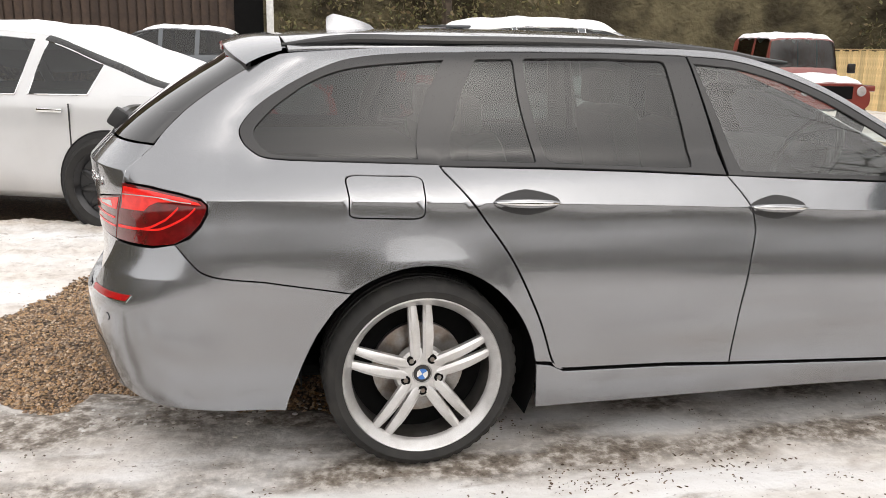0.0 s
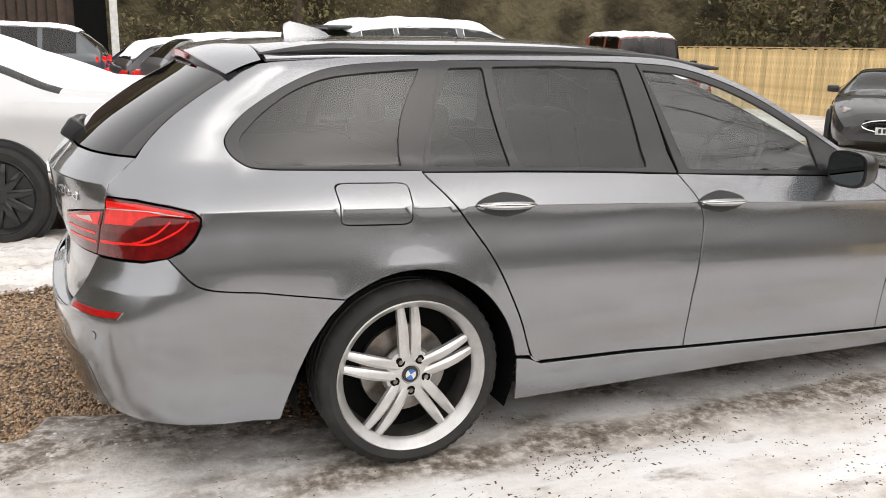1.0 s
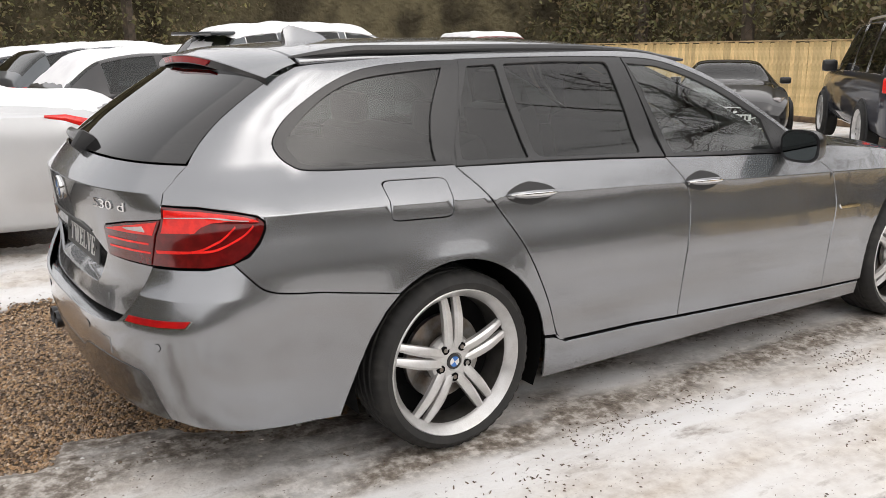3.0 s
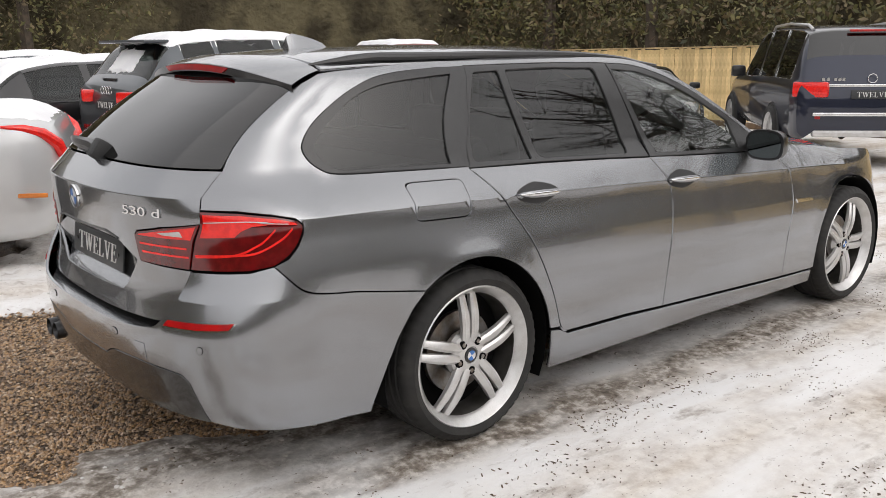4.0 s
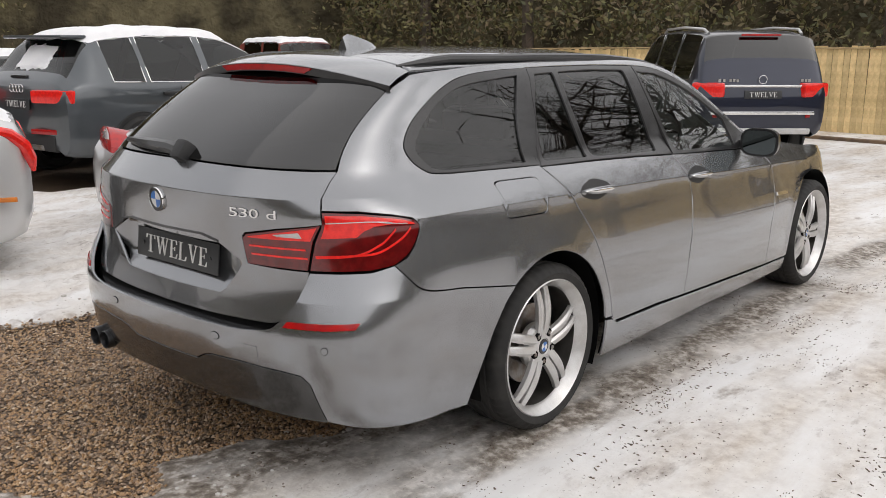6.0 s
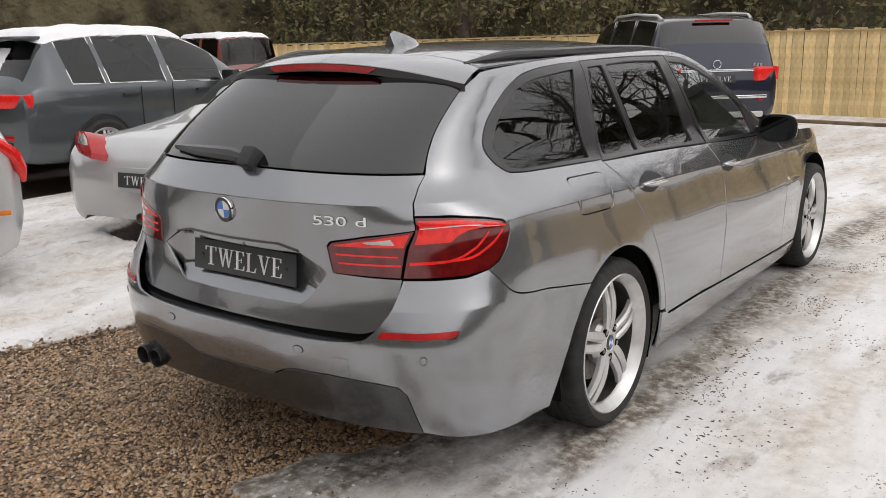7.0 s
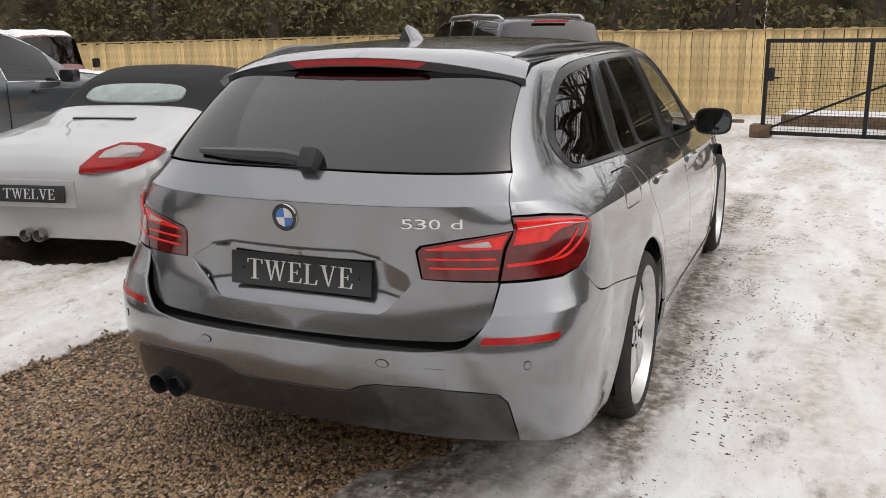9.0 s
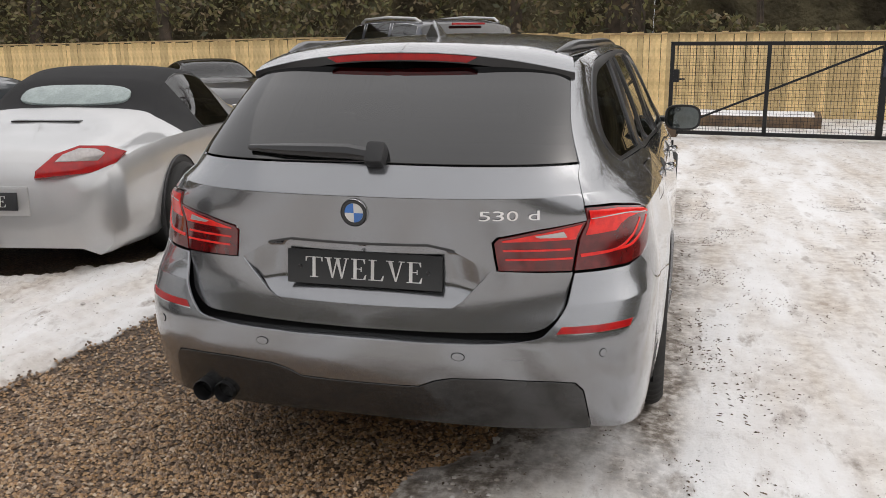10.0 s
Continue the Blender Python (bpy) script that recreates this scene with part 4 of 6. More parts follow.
STAND = [(1.5, 6.3), (5.6, 6.2), (6.0, 9.0), (-1.0, 12.0), (-1.5, 9.0)]


def bare(x, y):
    """How far inside an unsnowed bed a place lies, in metres (negative: on snow)."""
    wob = 0.09 * noise.noise((x * 2.3, y * 2.3, 0)) + 0.05 * noise.noise((x * 7, y * 7, 3)) + 0.025 * noise.noise((x * 19, y * 19, 5))
    best = -9.0
    for poly in (BED, YARD, LOT, STAND):
        d = 9.0
        for i in range(len(poly)):
            ax, ay = poly[i - 1]
            bx, by = poly[i]
            ex, ey = bx - ax, by - ay
            t = max(0.0, min(1.0, ((x - ax) * ex + (y - ay) * ey) / (ex * ex + ey * ey)))
            d = min(d, math.hypot(x - ax - t * ex, y - ay - t * ey))
        best = max(best, d if inside((x, y), poly) else -d)
    return best + wob


def steps(lo, hi, fine, far):
    out = [lo + fine * i for i in range(int((hi - lo) / fine) + 1)]
    d = fine
    a = out[0]
    left = []
    while a > -far:
        d *= 1.16
        a -= d
        left.append(a)
    d = fine
    b = out[-1]
    right = []
    while b < far:
        d *= 1.16
        b += d
        right.append(b)
    return list(reversed(left)) + out + right


def surface(x, y):
    """The ground's height and its cover of snow (0 bare, 1 snow)."""
    z = slope(x, y)
    if not (-6 < x < 9 and -5 < y < 12):
        return z, 1.0
    k = min(1.0, max(0.0, 0.5 - bare(x, y) / 0.09))
    deep = min(1.0, max(0.0, (y - 1.6) / 0.5))
    lump = 0.03 * noise.noise((x * 3, y * 3, 1)) + 0.02 * noise.noise((x * 9, y * 9, 2)) + (0.005 + 0.012 * deep) * noise.noise((x * 24, y * 24, 4))
    rut = 0.012 * math.exp(-((y + 1.02 + 0.05 * math.sin(x)) / 0.12) ** 2) + 0.01 * math.exp(-((y + 2.5 + 0.06 * x) / 0.16) ** 2)
    z += k * (0.012 + 0.05 * deep + lump * (0.3 + 0.7 * deep) - rut) - (1 - deep) * 0.034 - (1 - k) * 0.01 + (1 - k) * 0.008 * noise.noise((x * 5, y * 5, 8))
    return z, k


def soil_shade(x, y):
    """Slush and dirt carried out of the gravel bed and along the wheel tracks, with the car's shade painted in."""
    if not (-4 < x < 6 and -4 < y < 1.5):
        return 0.0
    edge = max(0.0, 1 - max(0.0, -bare(x, y)) / 0.75) if y < 0.4 else 0.0
    # the band by the car's side holds its painted shadow as well as dirt
    track = 0.8 * math.exp(-((y + 0.92 + 0.04 * math.sin(1.3 * x)) / 0.18) ** 2) + 0.5 * math.exp(-((y + 2.2 + 0.12 * x) / 0.2) ** 2)
    return min(1.0, max(0.0, max(edge, track) * (0.85 + 0.8 * noise.noise((x * 2.5, y * 4, 6)))))


gx, gy = steps(-2.7, 3.2, 0.025, 600), steps(-2.2, 3.6, 0.025, 600)
verts, snowy, soil_shades = [], [], []
for x in gx:
    for y in gy:
        z, k = surface(x, y)
        snowy.append(k)
        soil_shades.append(soil_shade(x, y))
        verts.append((x, y, z))
ny = len(gy)
faces = [(i * ny + j, (i + 1) * ny + j, (i + 1) * ny + j + 1, i * ny + j + 1) for i in range(len(gx) - 1) for j in range(ny - 1)]
me = bpy.data.meshes.new("ground")
me.from_pydata(verts, [], faces)
me.attributes.new("snow", "FLOAT", "POINT").data.foreach_set("value", snowy)
me.attributes.new("soil_shade", "FLOAT", "POINT").data.foreach_set("value", soil_shades)
for p in me.polygons:
    p.use_smooth = True
mat = bpy.data.materials.new("trodden snow over gravel")
mat.use_nodes = True
n, l = mat.node_tree.nodes, mat.node_tree.links
bsdf = n["Principled BSDF"]


def add_noise(scale, detail=5.0, stretch=None):
    t = n.new("ShaderNodeTexNoise")
    t.inputs["Scale"].default_value, t.inputs["Detail"].default_value, t.inputs["Roughness"].default_value = scale, detail, 0.62
    if stretch:
        mp = n.new("ShaderNodeMapping")
        mp.inputs["Rotation"].default_value, mp.inputs["Scale"].default_value = (0, 0, radians(stretch[0])), (stretch[1], stretch[2], 1)
        l.new(pos.outputs["Object"], mp.inputs["Vector"])
        l.new(mp.outputs["Vector"], t.inputs["Vector"])
    else:
        l.new(pos.outputs["Object"], t.inputs["Vector"])
    return t.outputs["Fac"]


def ramp_of(fac, *stops):
    r = n.new("ShaderNodeValToRGB")
    e = r.color_ramp.elements
    while len(e) < len(stops):
        e.new(0.5)
    for el, (p, c) in zip(e, stops):
        el.position, el.color = p, (*c, 1)
    l.new(fac, r.inputs["Fac"])
    return r.outputs["Color"]


def mixed(fac, a, b, mode="MIX"):
    m = n.new("ShaderNodeMix")
    m.data_type, m.blend_type = "RGBA", mode
    if isinstance(fac, float):
        m.inputs["Factor"].default_value = fac
    else:
        l.new(fac, m.inputs["Factor"])
    l.new(a, m.inputs["A"])
    l.new(b, m.inputs["B"])
    return m.outputs["Result"]


pos = n.new("ShaderNodeTexCoord")
W1, W0 = (1, 1, 1), (0, 0, 0)
clean = ramp_of(add_noise(0.9), (0.35, (0.78, 0.77, 0.76)), (0.7, (0.86, 0.86, 0.86)))
dirty = ramp_of(add_noise(14), (0.3, (0.40, 0.33, 0.27)), (0.62, (0.70, 0.65, 0.59)))
tracks = ramp_of(add_noise(1.3, 9, (-6, 0.4, 1.6)), (0.40, W0), (0.64, W1))
snow = mixed(tracks, clean, dirty)
marks = ramp_of(add_noise(5.5, 9, (8, 0.6, 1.5)), (0.57, W0), (0.70, (0.8, 0.8, 0.8)))
snow = mixed(marks, snow, ramp_of(add_noise(40), (0.35, (0.22, 0.18, 0.15)), (0.7, (0.55, 0.5, 0.46))))
so = n.new("ShaderNodeAttribute")
so.attribute_name = "soil_shade"
fleck = mixed(0.75, so.outputs["Fac"], add_noise(7, 9, (4, 0.7, 1.3)), "MULTIPLY")
# slush colours, darkened to hold the shadow beside the car too
slush_shade = ramp_of(add_noise(22, 7), (0.32, (0.08, 0.062, 0.048)), (0.48, (0.24, 0.205, 0.17)), (0.64, (0.58, 0.54, 0.5)))
snow = mixed(ramp_of(fleck, (0.16, W0), (0.46, W1)), snow, slush_shade)
speck = ramp_of(add_noise(55, 2), (0.67, W0), (0.74, (0.85, 0.85, 0.85)))
snow = mixed(speck, snow, ramp_of(add_noise(9), (0.4, (0.09, 0.06, 0.045)), (0.6, (0.2, 0.15, 0.12))))
vor = n.new("ShaderNodeTexVoronoi")
vor.inputs["Scale"].default_value = 75
l.new(pos.outputs["Object"], vor.inputs["Vector"])
stone = ramp_of(vor.outputs["Color"], (0.0, (0.02, 0.013, 0.008)), (0.45, (0.075, 0.047, 0.028)), (0.75, (0.14, 0.09, 0.052)), (1.0, (0.25, 0.18, 0.12)))
gravel = mixed(0.6, stone, ramp_of(add_noise(3), (0.3, (0.16, 0.12, 0.1)), (0.7, (0.42, 0.36, 0.32))), "MULTIPLY")
at = n.new("ShaderNodeAttribute")
at.attribute_name = "snow"
cut = ramp_of(at.outputs["Fac"], (0.35, W0), (0.6, W1))
l.new(mixed(cut, stone, snow), bsdf.inputs["Base Color"])
bsdf.inputs["Roughness"].default_value = 0.6
bsdf.inputs["Subsurface Weight"].default_value = 0.0
bp = n.new("ShaderNodeBump")
bp.inputs["Strength"].default_value, bp.inputs["Distance"].default_value = 0.7, 0.012
hgt = mixed(cut, vor.outputs["Distance"], add_noise(28, 8))
l.new(hgt, bp.inputs["Height"])
l.new(bp.outputs["Normal"], bsdf.inputs["Normal"])
ground = tagged(link("ground", me, mat), "trodden snow with dirt and bare brown gravel", "ground", kind="structure")


def many(name, shapes, mat, label, category):
    """One mesh of many small closed or flat shapes: each a list of points and faces."""
    V, F = [], []
    for pts, fcs in shapes:
        k = len(V)
        V += pts
        F += [tuple(i + k for i in f) for f in fcs]
    me = bpy.data.meshes.new(name)
    me.from_pydata(V, [], F)
    return tagged(link(name, me, mat), label, category, kind="stuff")


def island(name, colours, rough=0.6):
    """A surface whose tone differs from piece to piece."""
    m = bpy.data.materials.new(name)
    m.use_nodes = True
    nn, ll = m.node_tree.nodes, m.node_tree.links
    g, r = nn.new("ShaderNodeNewGeometry"), nn.new("ShaderNodeValToRGB")
    e = r.color_ramp.elements
    while len(e) < len(colours):
        e.new(0.5)
    for i, c in enumerate(colours):
        e[i].position, e[i].color = i / (len(colours) - 1), (*c, 1)
    ll.new(g.outputs["Random Per Island"], r.inputs["Fac"])
    ll.new(r.outputs["Color"], nn["Principled BSDF"].inputs["Base Color"])
    nn["Principled BSDF"].inputs["Roughness"].default_value = rough
    return m


PEBBLES = island("brown gravel stones", [(0.05, 0.03, 0.017), (0.22, 0.128, 0.063), (0.38, 0.226, 0.106), (0.46, 0.305, 0.17), (0.24, 0.162, 0.107), (0.13, 0.083, 0.051), (0.64, 0.5, 0.36)], 0.4)
OCTA = [(0, 1, 4), (1, 2, 4), (2, 3, 4), (3, 0, 4), (1, 0, 5), (2, 1, 5), (3, 2, 5), (0, 3, 5)]
rnd = random.Random(4)
stones = []
while len(stones) < 30000:
    x, y = rnd.uniform(-2.2, 1.4), rnd.uniform(-0.4, 2.3)
    if rnd.random() < 0.35:
        x, y = rnd.uniform(-2.0, -0.4), rnd.uniform(-0.3, 2.1)
    if bare(x, y) < -0.02 + 0.03 * rnd.random():
        continue
    z = surface(x, y)[0]
    r = rnd.uniform(0.005, 0.0105)
    a, fl = rnd.uniform(0, 6.28), rnd.uniform(0.5, 0.85)
    c, s, lg, tip = math.cos(a), math.sin(a), rnd.uniform(1.0, 1.7), rnd.uniform(-0.4, 0.4) * r
    P = [(x + c * r * lg, y + s * r * lg, z + 0.003 + tip), (x - s * r, y + c * r, z + 0.004), (x - c * r * lg, y - s * r * lg, z + 0.003 - tip), (x + s * r, y - c * r, z + 0.004), (x + 0.2 * r, y, z + 0.004 + r * fl), (x, y, z - r * 0.5)]
    stones.append((P, OCTA))
many("gravel", stones, PEBBLES, "loose brown gravel stones on the parking bed", "gravel")
DIRT = island("dark dirt crumbs", [(0.06, 0.04, 0.028), (0.12, 0.08, 0.055), (0.2, 0.15, 0.11), (0.09, 0.065, 0.05)], 0.8)
crumbs = []
for k in range(19000):
    if k < 11000:
        x, y = rnd.uniform(-3.5, 5.0), rnd.uniform(-3.6, -0.2)
    elif k < 17500:
        u = rnd.uniform(-3.0, 5.5)
        x, y = u, rnd.choice((-1.15 - 0.02 * u, -1.9 - 0.1 * u, -2.6)) + rnd.gauss(0, 0.09)
    else:
        x, y = rnd.uniform(4, 14), rnd.uniform(-4, 0.6)
    z, cover = surface(x, y)
    if cover < 0.6 or noise.noise((x * 1.7, y * 3.2, 7)) + 0.5 * noise.noise((x * 6, y * 9, 3)) < 0.06 + 0.3 * rnd.random():
        continue
    r, a = rnd.uniform(0.0012, 0.0044) * (1.6 if rnd.random() < 0.06 else 1), rnd.uniform(0, 6.28)
    c, s = math.cos(a) * r * 1.7, math.sin(a) * r * 1.7
    P = [(x + c, y + s, z + 0.002), (x - s * 0.5, y + c * 0.5, z + 0.002 + r * 0.4), (x - c, y - s, z + 0.001), (x + s * 0.5, y - c * 0.5, z + 0.003), (x, y, z + 0.003 + r * 0.5), (x, y, z - r)]
    crumbs.append((P, OCTA))
for y0, x0, x1, drift in ((-1.27, -2.0, 0.9, 0.03), (-1.95, -0.6, 4.2, -0.08), (-1.05, 0.3, 3.2, 0.0), (-2.45, -1.2, 2.6, -0.02)):
    x = x0
    while x < x1:
        x += rnd.uniform(0.022, 0.034)
        if noise.noise((x * 1.9, y0 * 5, 2)) < 0.05:
            continue
        for lane in (-0.05, 0.0, 0.05):
            if rnd.random() < 0.68:
                continue
            y = y0 + drift * (x - x0) + lane + rnd.uniform(-0.006, 0.006)
            z = surface(x, y)[0]
            l2, w2, sk = rnd.uniform(0.004, 0.012), rnd.uniform(0.002, 0.004), rnd.uniform(-0.006, 0.012)
            crumbs.append(([(x + w2 + sk, y + l2, z + 0.001), (x - w2 + sk, y + l2, z + 0.002), (x - w2 - sk, y - l2, z + 0.001), (x + w2 - sk, y - l2, z + 0.002), (x, y, z + 0.0045), (x, y, z - 0.004)], OCTA))
many("dirt_crumbs", crumbs, DIRT, "dark crumbs of dirt and leaf on snow", "dirt")

ball = bmesh.new()
bmesh.ops.create_icosphere(ball, subdivisions=1, radius=1.0)
BV, BF = [tuple(v.co) for v in ball.verts], [tuple(v.index for v in f.verts) for f in ball.faces]
ball.free()
clods = []
while len(clods) < 150:
    if rnd.random() < 0.7:
        x, y = rnd.uniform(-2.6, -0.3), rnd.gauss(-0.3, 0.16)
    else:
        x, y = rnd.uniform(-1.7, 1.0), rnd.gauss(2.02, 0.1)
    b = bare(x, y)
    if b > 0.12 or b < -0.4:
        continue
    r = rnd.uniform(0.004, 0.012) * (1.6 if rnd.random() < 0.08 else 1.0)
    z = surface(x, y)[0] + r * 0.1
    clods.append(([(x + r * p[0] * (1 + 0.35 * noise.noise((p[0] * 2 + x * 40, p[1] * 2, p[2]))), y + r * p[1] * (1 + 0.35 * noise.noise((p[0], p[1] * 2 + y * 40, 1))), z + r * 0.5 * p[2]) for p in BV], BF))
SLUSH = island("dirty snow clods", [(0.62, 0.6, 0.57), (0.45, 0.4, 0.35), (0.7, 0.69, 0.67), (0.25, 0.2, 0.16)], 0.6)
many("snow_clods", clods, SLUSH, "small clods of dirty snow by the gravel", "snow")


# ---- other cars ----
def interp(st, i):
    return curve(*[(r[0], r[i]) for r in st])


def section(f, x):
    """The half outline of a car at x, from the sill up: the waist is point 8, the roof's edge point 12, the crown point 20."""
    z0, zs, zr, w, wr = (g(x) for g in f)
    mid = z0 + (zs - z0) * 0.5
    low = spline([(w * 0.86, z0), (w * 0.965, z0 + 0.07), (w, mid), (w * 0.99, zs - 0.1), (w * 0.955, zs)], 2)
    top = spline([(w * 0.945, zs + 0.004), (wr + 0.03, zr - 0.05)], 4)[1:]
    bulge = 0.018 * min(1.0, max(0.0, zr - zs) / 0.35)
    top = [(y + bulge * math.sin(math.pi * (i + 1) / 4) * (i < 3), z) for i, (y, z) in enumerate(top)]
    crown = spline([top[-1], (wr * 0.93, zr - 0.015), (wr * 0.6, zr + 0.008), (0.0, zr + 0.016)], 3)[1:-1]
    return low + top + crown[:7] + [(0.0, zr + 0.016)]


def parked(name, label, st, col, at, heading, z, wheels, glazed, panes=(), snow=(), spokes=(5, True), rim=None, tyre=0.33, category="car"):
    """A car by stations along its length: x, sill, shoulder and top heights, shoulder and top half widths. glazed: side windows by x; panes: screens by x, in the upper bands."""
    car = thing(name, label, category, pose(at[0], at[1], z, 0, 0, heading))
    f = [interp(st, i) for i in range(1, 6)]
    xs = sorted({round(st[0][0] + (st[-1][0] - st[0][0]) * i / 70, 3) for i in range(71)} | {v for g in glazed for v in g} | {v for p in panes for v in p[1:3]} | {r[0] for r in st})
    full = []
    for x in xs:
        h = section(f, x)
        full.append([(x, y, zz) for y, zz in h] + [(x, -y, zz) for y, zz in reversed(h[:-1])])
    m = len(full[0])
    last = len(section(f, xs[0])) - 1
    owner = {}
    for i in range(len(xs) - 1):
        xm = (xs[i] + xs[i + 1]) / 2
        for j in range(m - 1):
            b = j if j < last else 2 * last - 1 - j
            b = 4 if 8 <= b < 12 else 5 if b == 12 else 6 if 12 < b < 15 else 7 if b >= 15 else 0
            key = "body"
            if b == 4:
                for g in glazed:
                    if g[0] < xm < g[1]:
                        key = ("side_window", g, j < last)
            for p in panes:
                if p[1] < xm < p[2] and p[3] <= b <= p[4]:
                    key = (p[0], p, (j < last) if p[3] == p[4] == 4 else 0)
            owner.setdefault(key, []).append((i, j))
    for key, cells in owner.items():
        bm = bmesh.new()
        seen = {}

        def vert(i, j):
            if (i, j) not in seen:
                seen[(i, j)] = bm.verts.new(full[i][j])
            return seen[(i, j)]
        for i, j in cells:
            bm.faces.new((vert(i, j), vert(i + 1, j), vert(i + 1, j + 1), vert(i, j + 1)))
        if key == "body":
            bm.faces.new([vert(0, j) for j in range(m)])
            bm.faces.new([vert(len(xs) - 1, j) for j in reversed(range(m))])
            bm.faces.new([vert(0, 0), vert(0, m - 1), vert(len(xs) - 1, m - 1), vert(len(xs) - 1, 0)])
            bmesh.ops.recalc_face_normals(bm, faces=bm.faces[:])
            part("body", bm, col, car)
        else:
            bmesh.ops.recalc_face_normals(bm, faces=bm.faces[:])
            part(key[0], bm, key[1][5] if key[0] != "side_window" and len(key[1]) > 5 else SMOKED, car)
    lo, hi = wheels
    part("cabin", box((hi - lo - 0.1, f[3](1.0) * 1.35, 0.5), ((lo + hi) / 2, 0, f[1](1.0) - 0.3), 0.1), SEAT, car)
    for g in glazed:
        for sg in (-1, 1):
            lower, upper = [], []
            for i in range(7):
                x = g[0] + (g[1] - g[0]) * i / 6
                s = section(f, x)
                lower.append((x, sg * (s[8][0] + 0.004), s[8][1] + 0.004))
                upper.append((x, sg * (s[12][0] + 0.004), s[12][1] - 0.004))
            part("window_trim", tube(lower + list(reversed(upper)) + [lower[0]], 0.006, 6), CHROME if name in ("compact_suv", "large_suv", "saloon_car") else TRIM, car)
    for x in wheels:
        for sg in (-1, 1):
            w = f[3](x)
            bm = lathe([(0.0, 0.0), (tyre + 0.03, 0.0), (tyre + 0.036, 0.008), (tyre + 0.042, 0.0), (tyre + 0.042, -0.02)], 48)
            bmesh.ops.transform(bm, matrix=pose(x, sg * (w + 0.004), tyre + 0.01, 0, 0, 0 if sg < 0 else 180) @ Matrix.Diagonal((1, -1, 1, 1)), verts=bm.verts)
            part("wheel_arch", bm, PLASTIC, car)
            wheel(car, (x, sg * (w - 0.062), tyre), spokes[0], spokes[1], rim, tyre, tyre * 0.74, 0.23, 8, -sg, False)
    if snow:
        deck = tagged(new("snow_cap"), "uneven white snow lying on the car roof", "snow")
        deck.matrix_world = car.matrix_world
        for xa, xb, cover, deep in snow:
            rows = []
            for i in range(29):
                u = i / 28
                row = []
                for j in range(-12, 13):
                    v = j / 12
                    x = xa + (xb - xa) * u + 0.05 * noise.noise((v * 3 + at[0], u * 2, 5)) * (1 if u in (0, 1) else 0)
                    s = section(f, x)
                    zr, wr = f[2](x), f[4](x) * cover + 0.03 * noise.noise((u * 9, v, at[1]))
                    y = wr * v
                    edge = list(reversed(s[8:]))
                    prof = np.interp(abs(y), [q[0] for q in edge], [q[1] for q in edge])
                    rim_fall = min(1.0, (1 - abs(v)) * 8 + 0.08) * min(1.0, min(u, 1 - u) * 16 + 0.08)
                    row.append((x, y, prof - 0.004 + deep * rim_fall * (0.8 + 0.5 * noise.noise((x * 4, y * 4, at[0])))))
                rows.append(row)
            part("snow", loft(rows, closed=False, caps=False), SNOW, deck)
    return car


def lamp(car, name, mat, at, size, turn=0.0, bevel=0.02, label=""):
    return part(name, box(size, at, bevel, pose(0, 0, 0, 0, 0, turn)), mat, car, label)


def show_plate(car, x, z, word=True, tilt=84, facing=-1, tone=None):
    p = part("show_plate", box((0.52, 0.111, 0.008), (0, 0, 0), 0.003, pose(0, 0, 0, tilt, 0, -90)), tone or PLATE, car)
    p.matrix_local = pose(x, 0, z, 0, 0, 0 if facing < 0 else 180)
    if word:
        plate_word("TWELVE", 0.066, 0.38, pose(-0.006, 0, 0, tilt, 0, -90), INK, p)
    else:
        for k in range(7):
            if k != 4:
                part("plate_bar", box((0.003, 0.04, 0.07), (-0.006, -0.2 + 0.066 * k, 0)), TRIM, p)


SNOW = material("fresh snow", (0.86, 0.86, 0.87), 0.6, 0, 0, (0.8, 0.8, 0.82), 5, 90, 0.004)
SCREEN = material("hazy plastic screen", (0.3, 0.36, 0.35), 0.2, 0, 0.3)
SMOKED = glass("car window glass", (0.3, 0.33, 0.32), 0.01, 1.5)

saloon = parked("saloon_car", "silver saloon car with snow on its roof and boot", [(-1.2, 0.42, 0.8, 0.86, 0.62, 0.52), (-1.14, 0.3, 0.92, 0.98, 0.76, 0.62), (-0.95, 0.25, 0.985, 1.04, 0.89, 0.68), (-0.4, 0.22, 0.985, 1.07, 0.94, 0.68), (0.1, 0.2, 0.98, 1.22, 0.95, 0.62), (0.7, 0.2, 0.97, 1.41, 0.95, 0.56), (1.4, 0.2, 0.96, 1.45, 0.95, 0.56), (2.0, 0.2, 0.95, 1.38, 0.95, 0.58), (2.7, 0.2, 0.94, 1.08, 0.94, 0.7), (3.2, 0.2, 0.86, 0.99, 0.92, 0.7), (3.75, 0.25, 0.72, 0.84, 0.85, 0.6), (3.95, 0.35, 0.6, 0.7, 0.7, 0.5)],
                PEARL, (-1.17, 3.9), 158.0, 0.02, (0.0, 3.03), ((0.15, 0.62), (0.72, 1.55), (1.65, 2.4)), (("rear_window", -0.35, 0.65, 5, 7, SMOKED), ("windscreen", 2.0, 2.68, 5, 7, SMOKED)), ((-1.12, 2.0, 0.92, 0.05),), (10, False), DARK_ALLOY, 0.345)
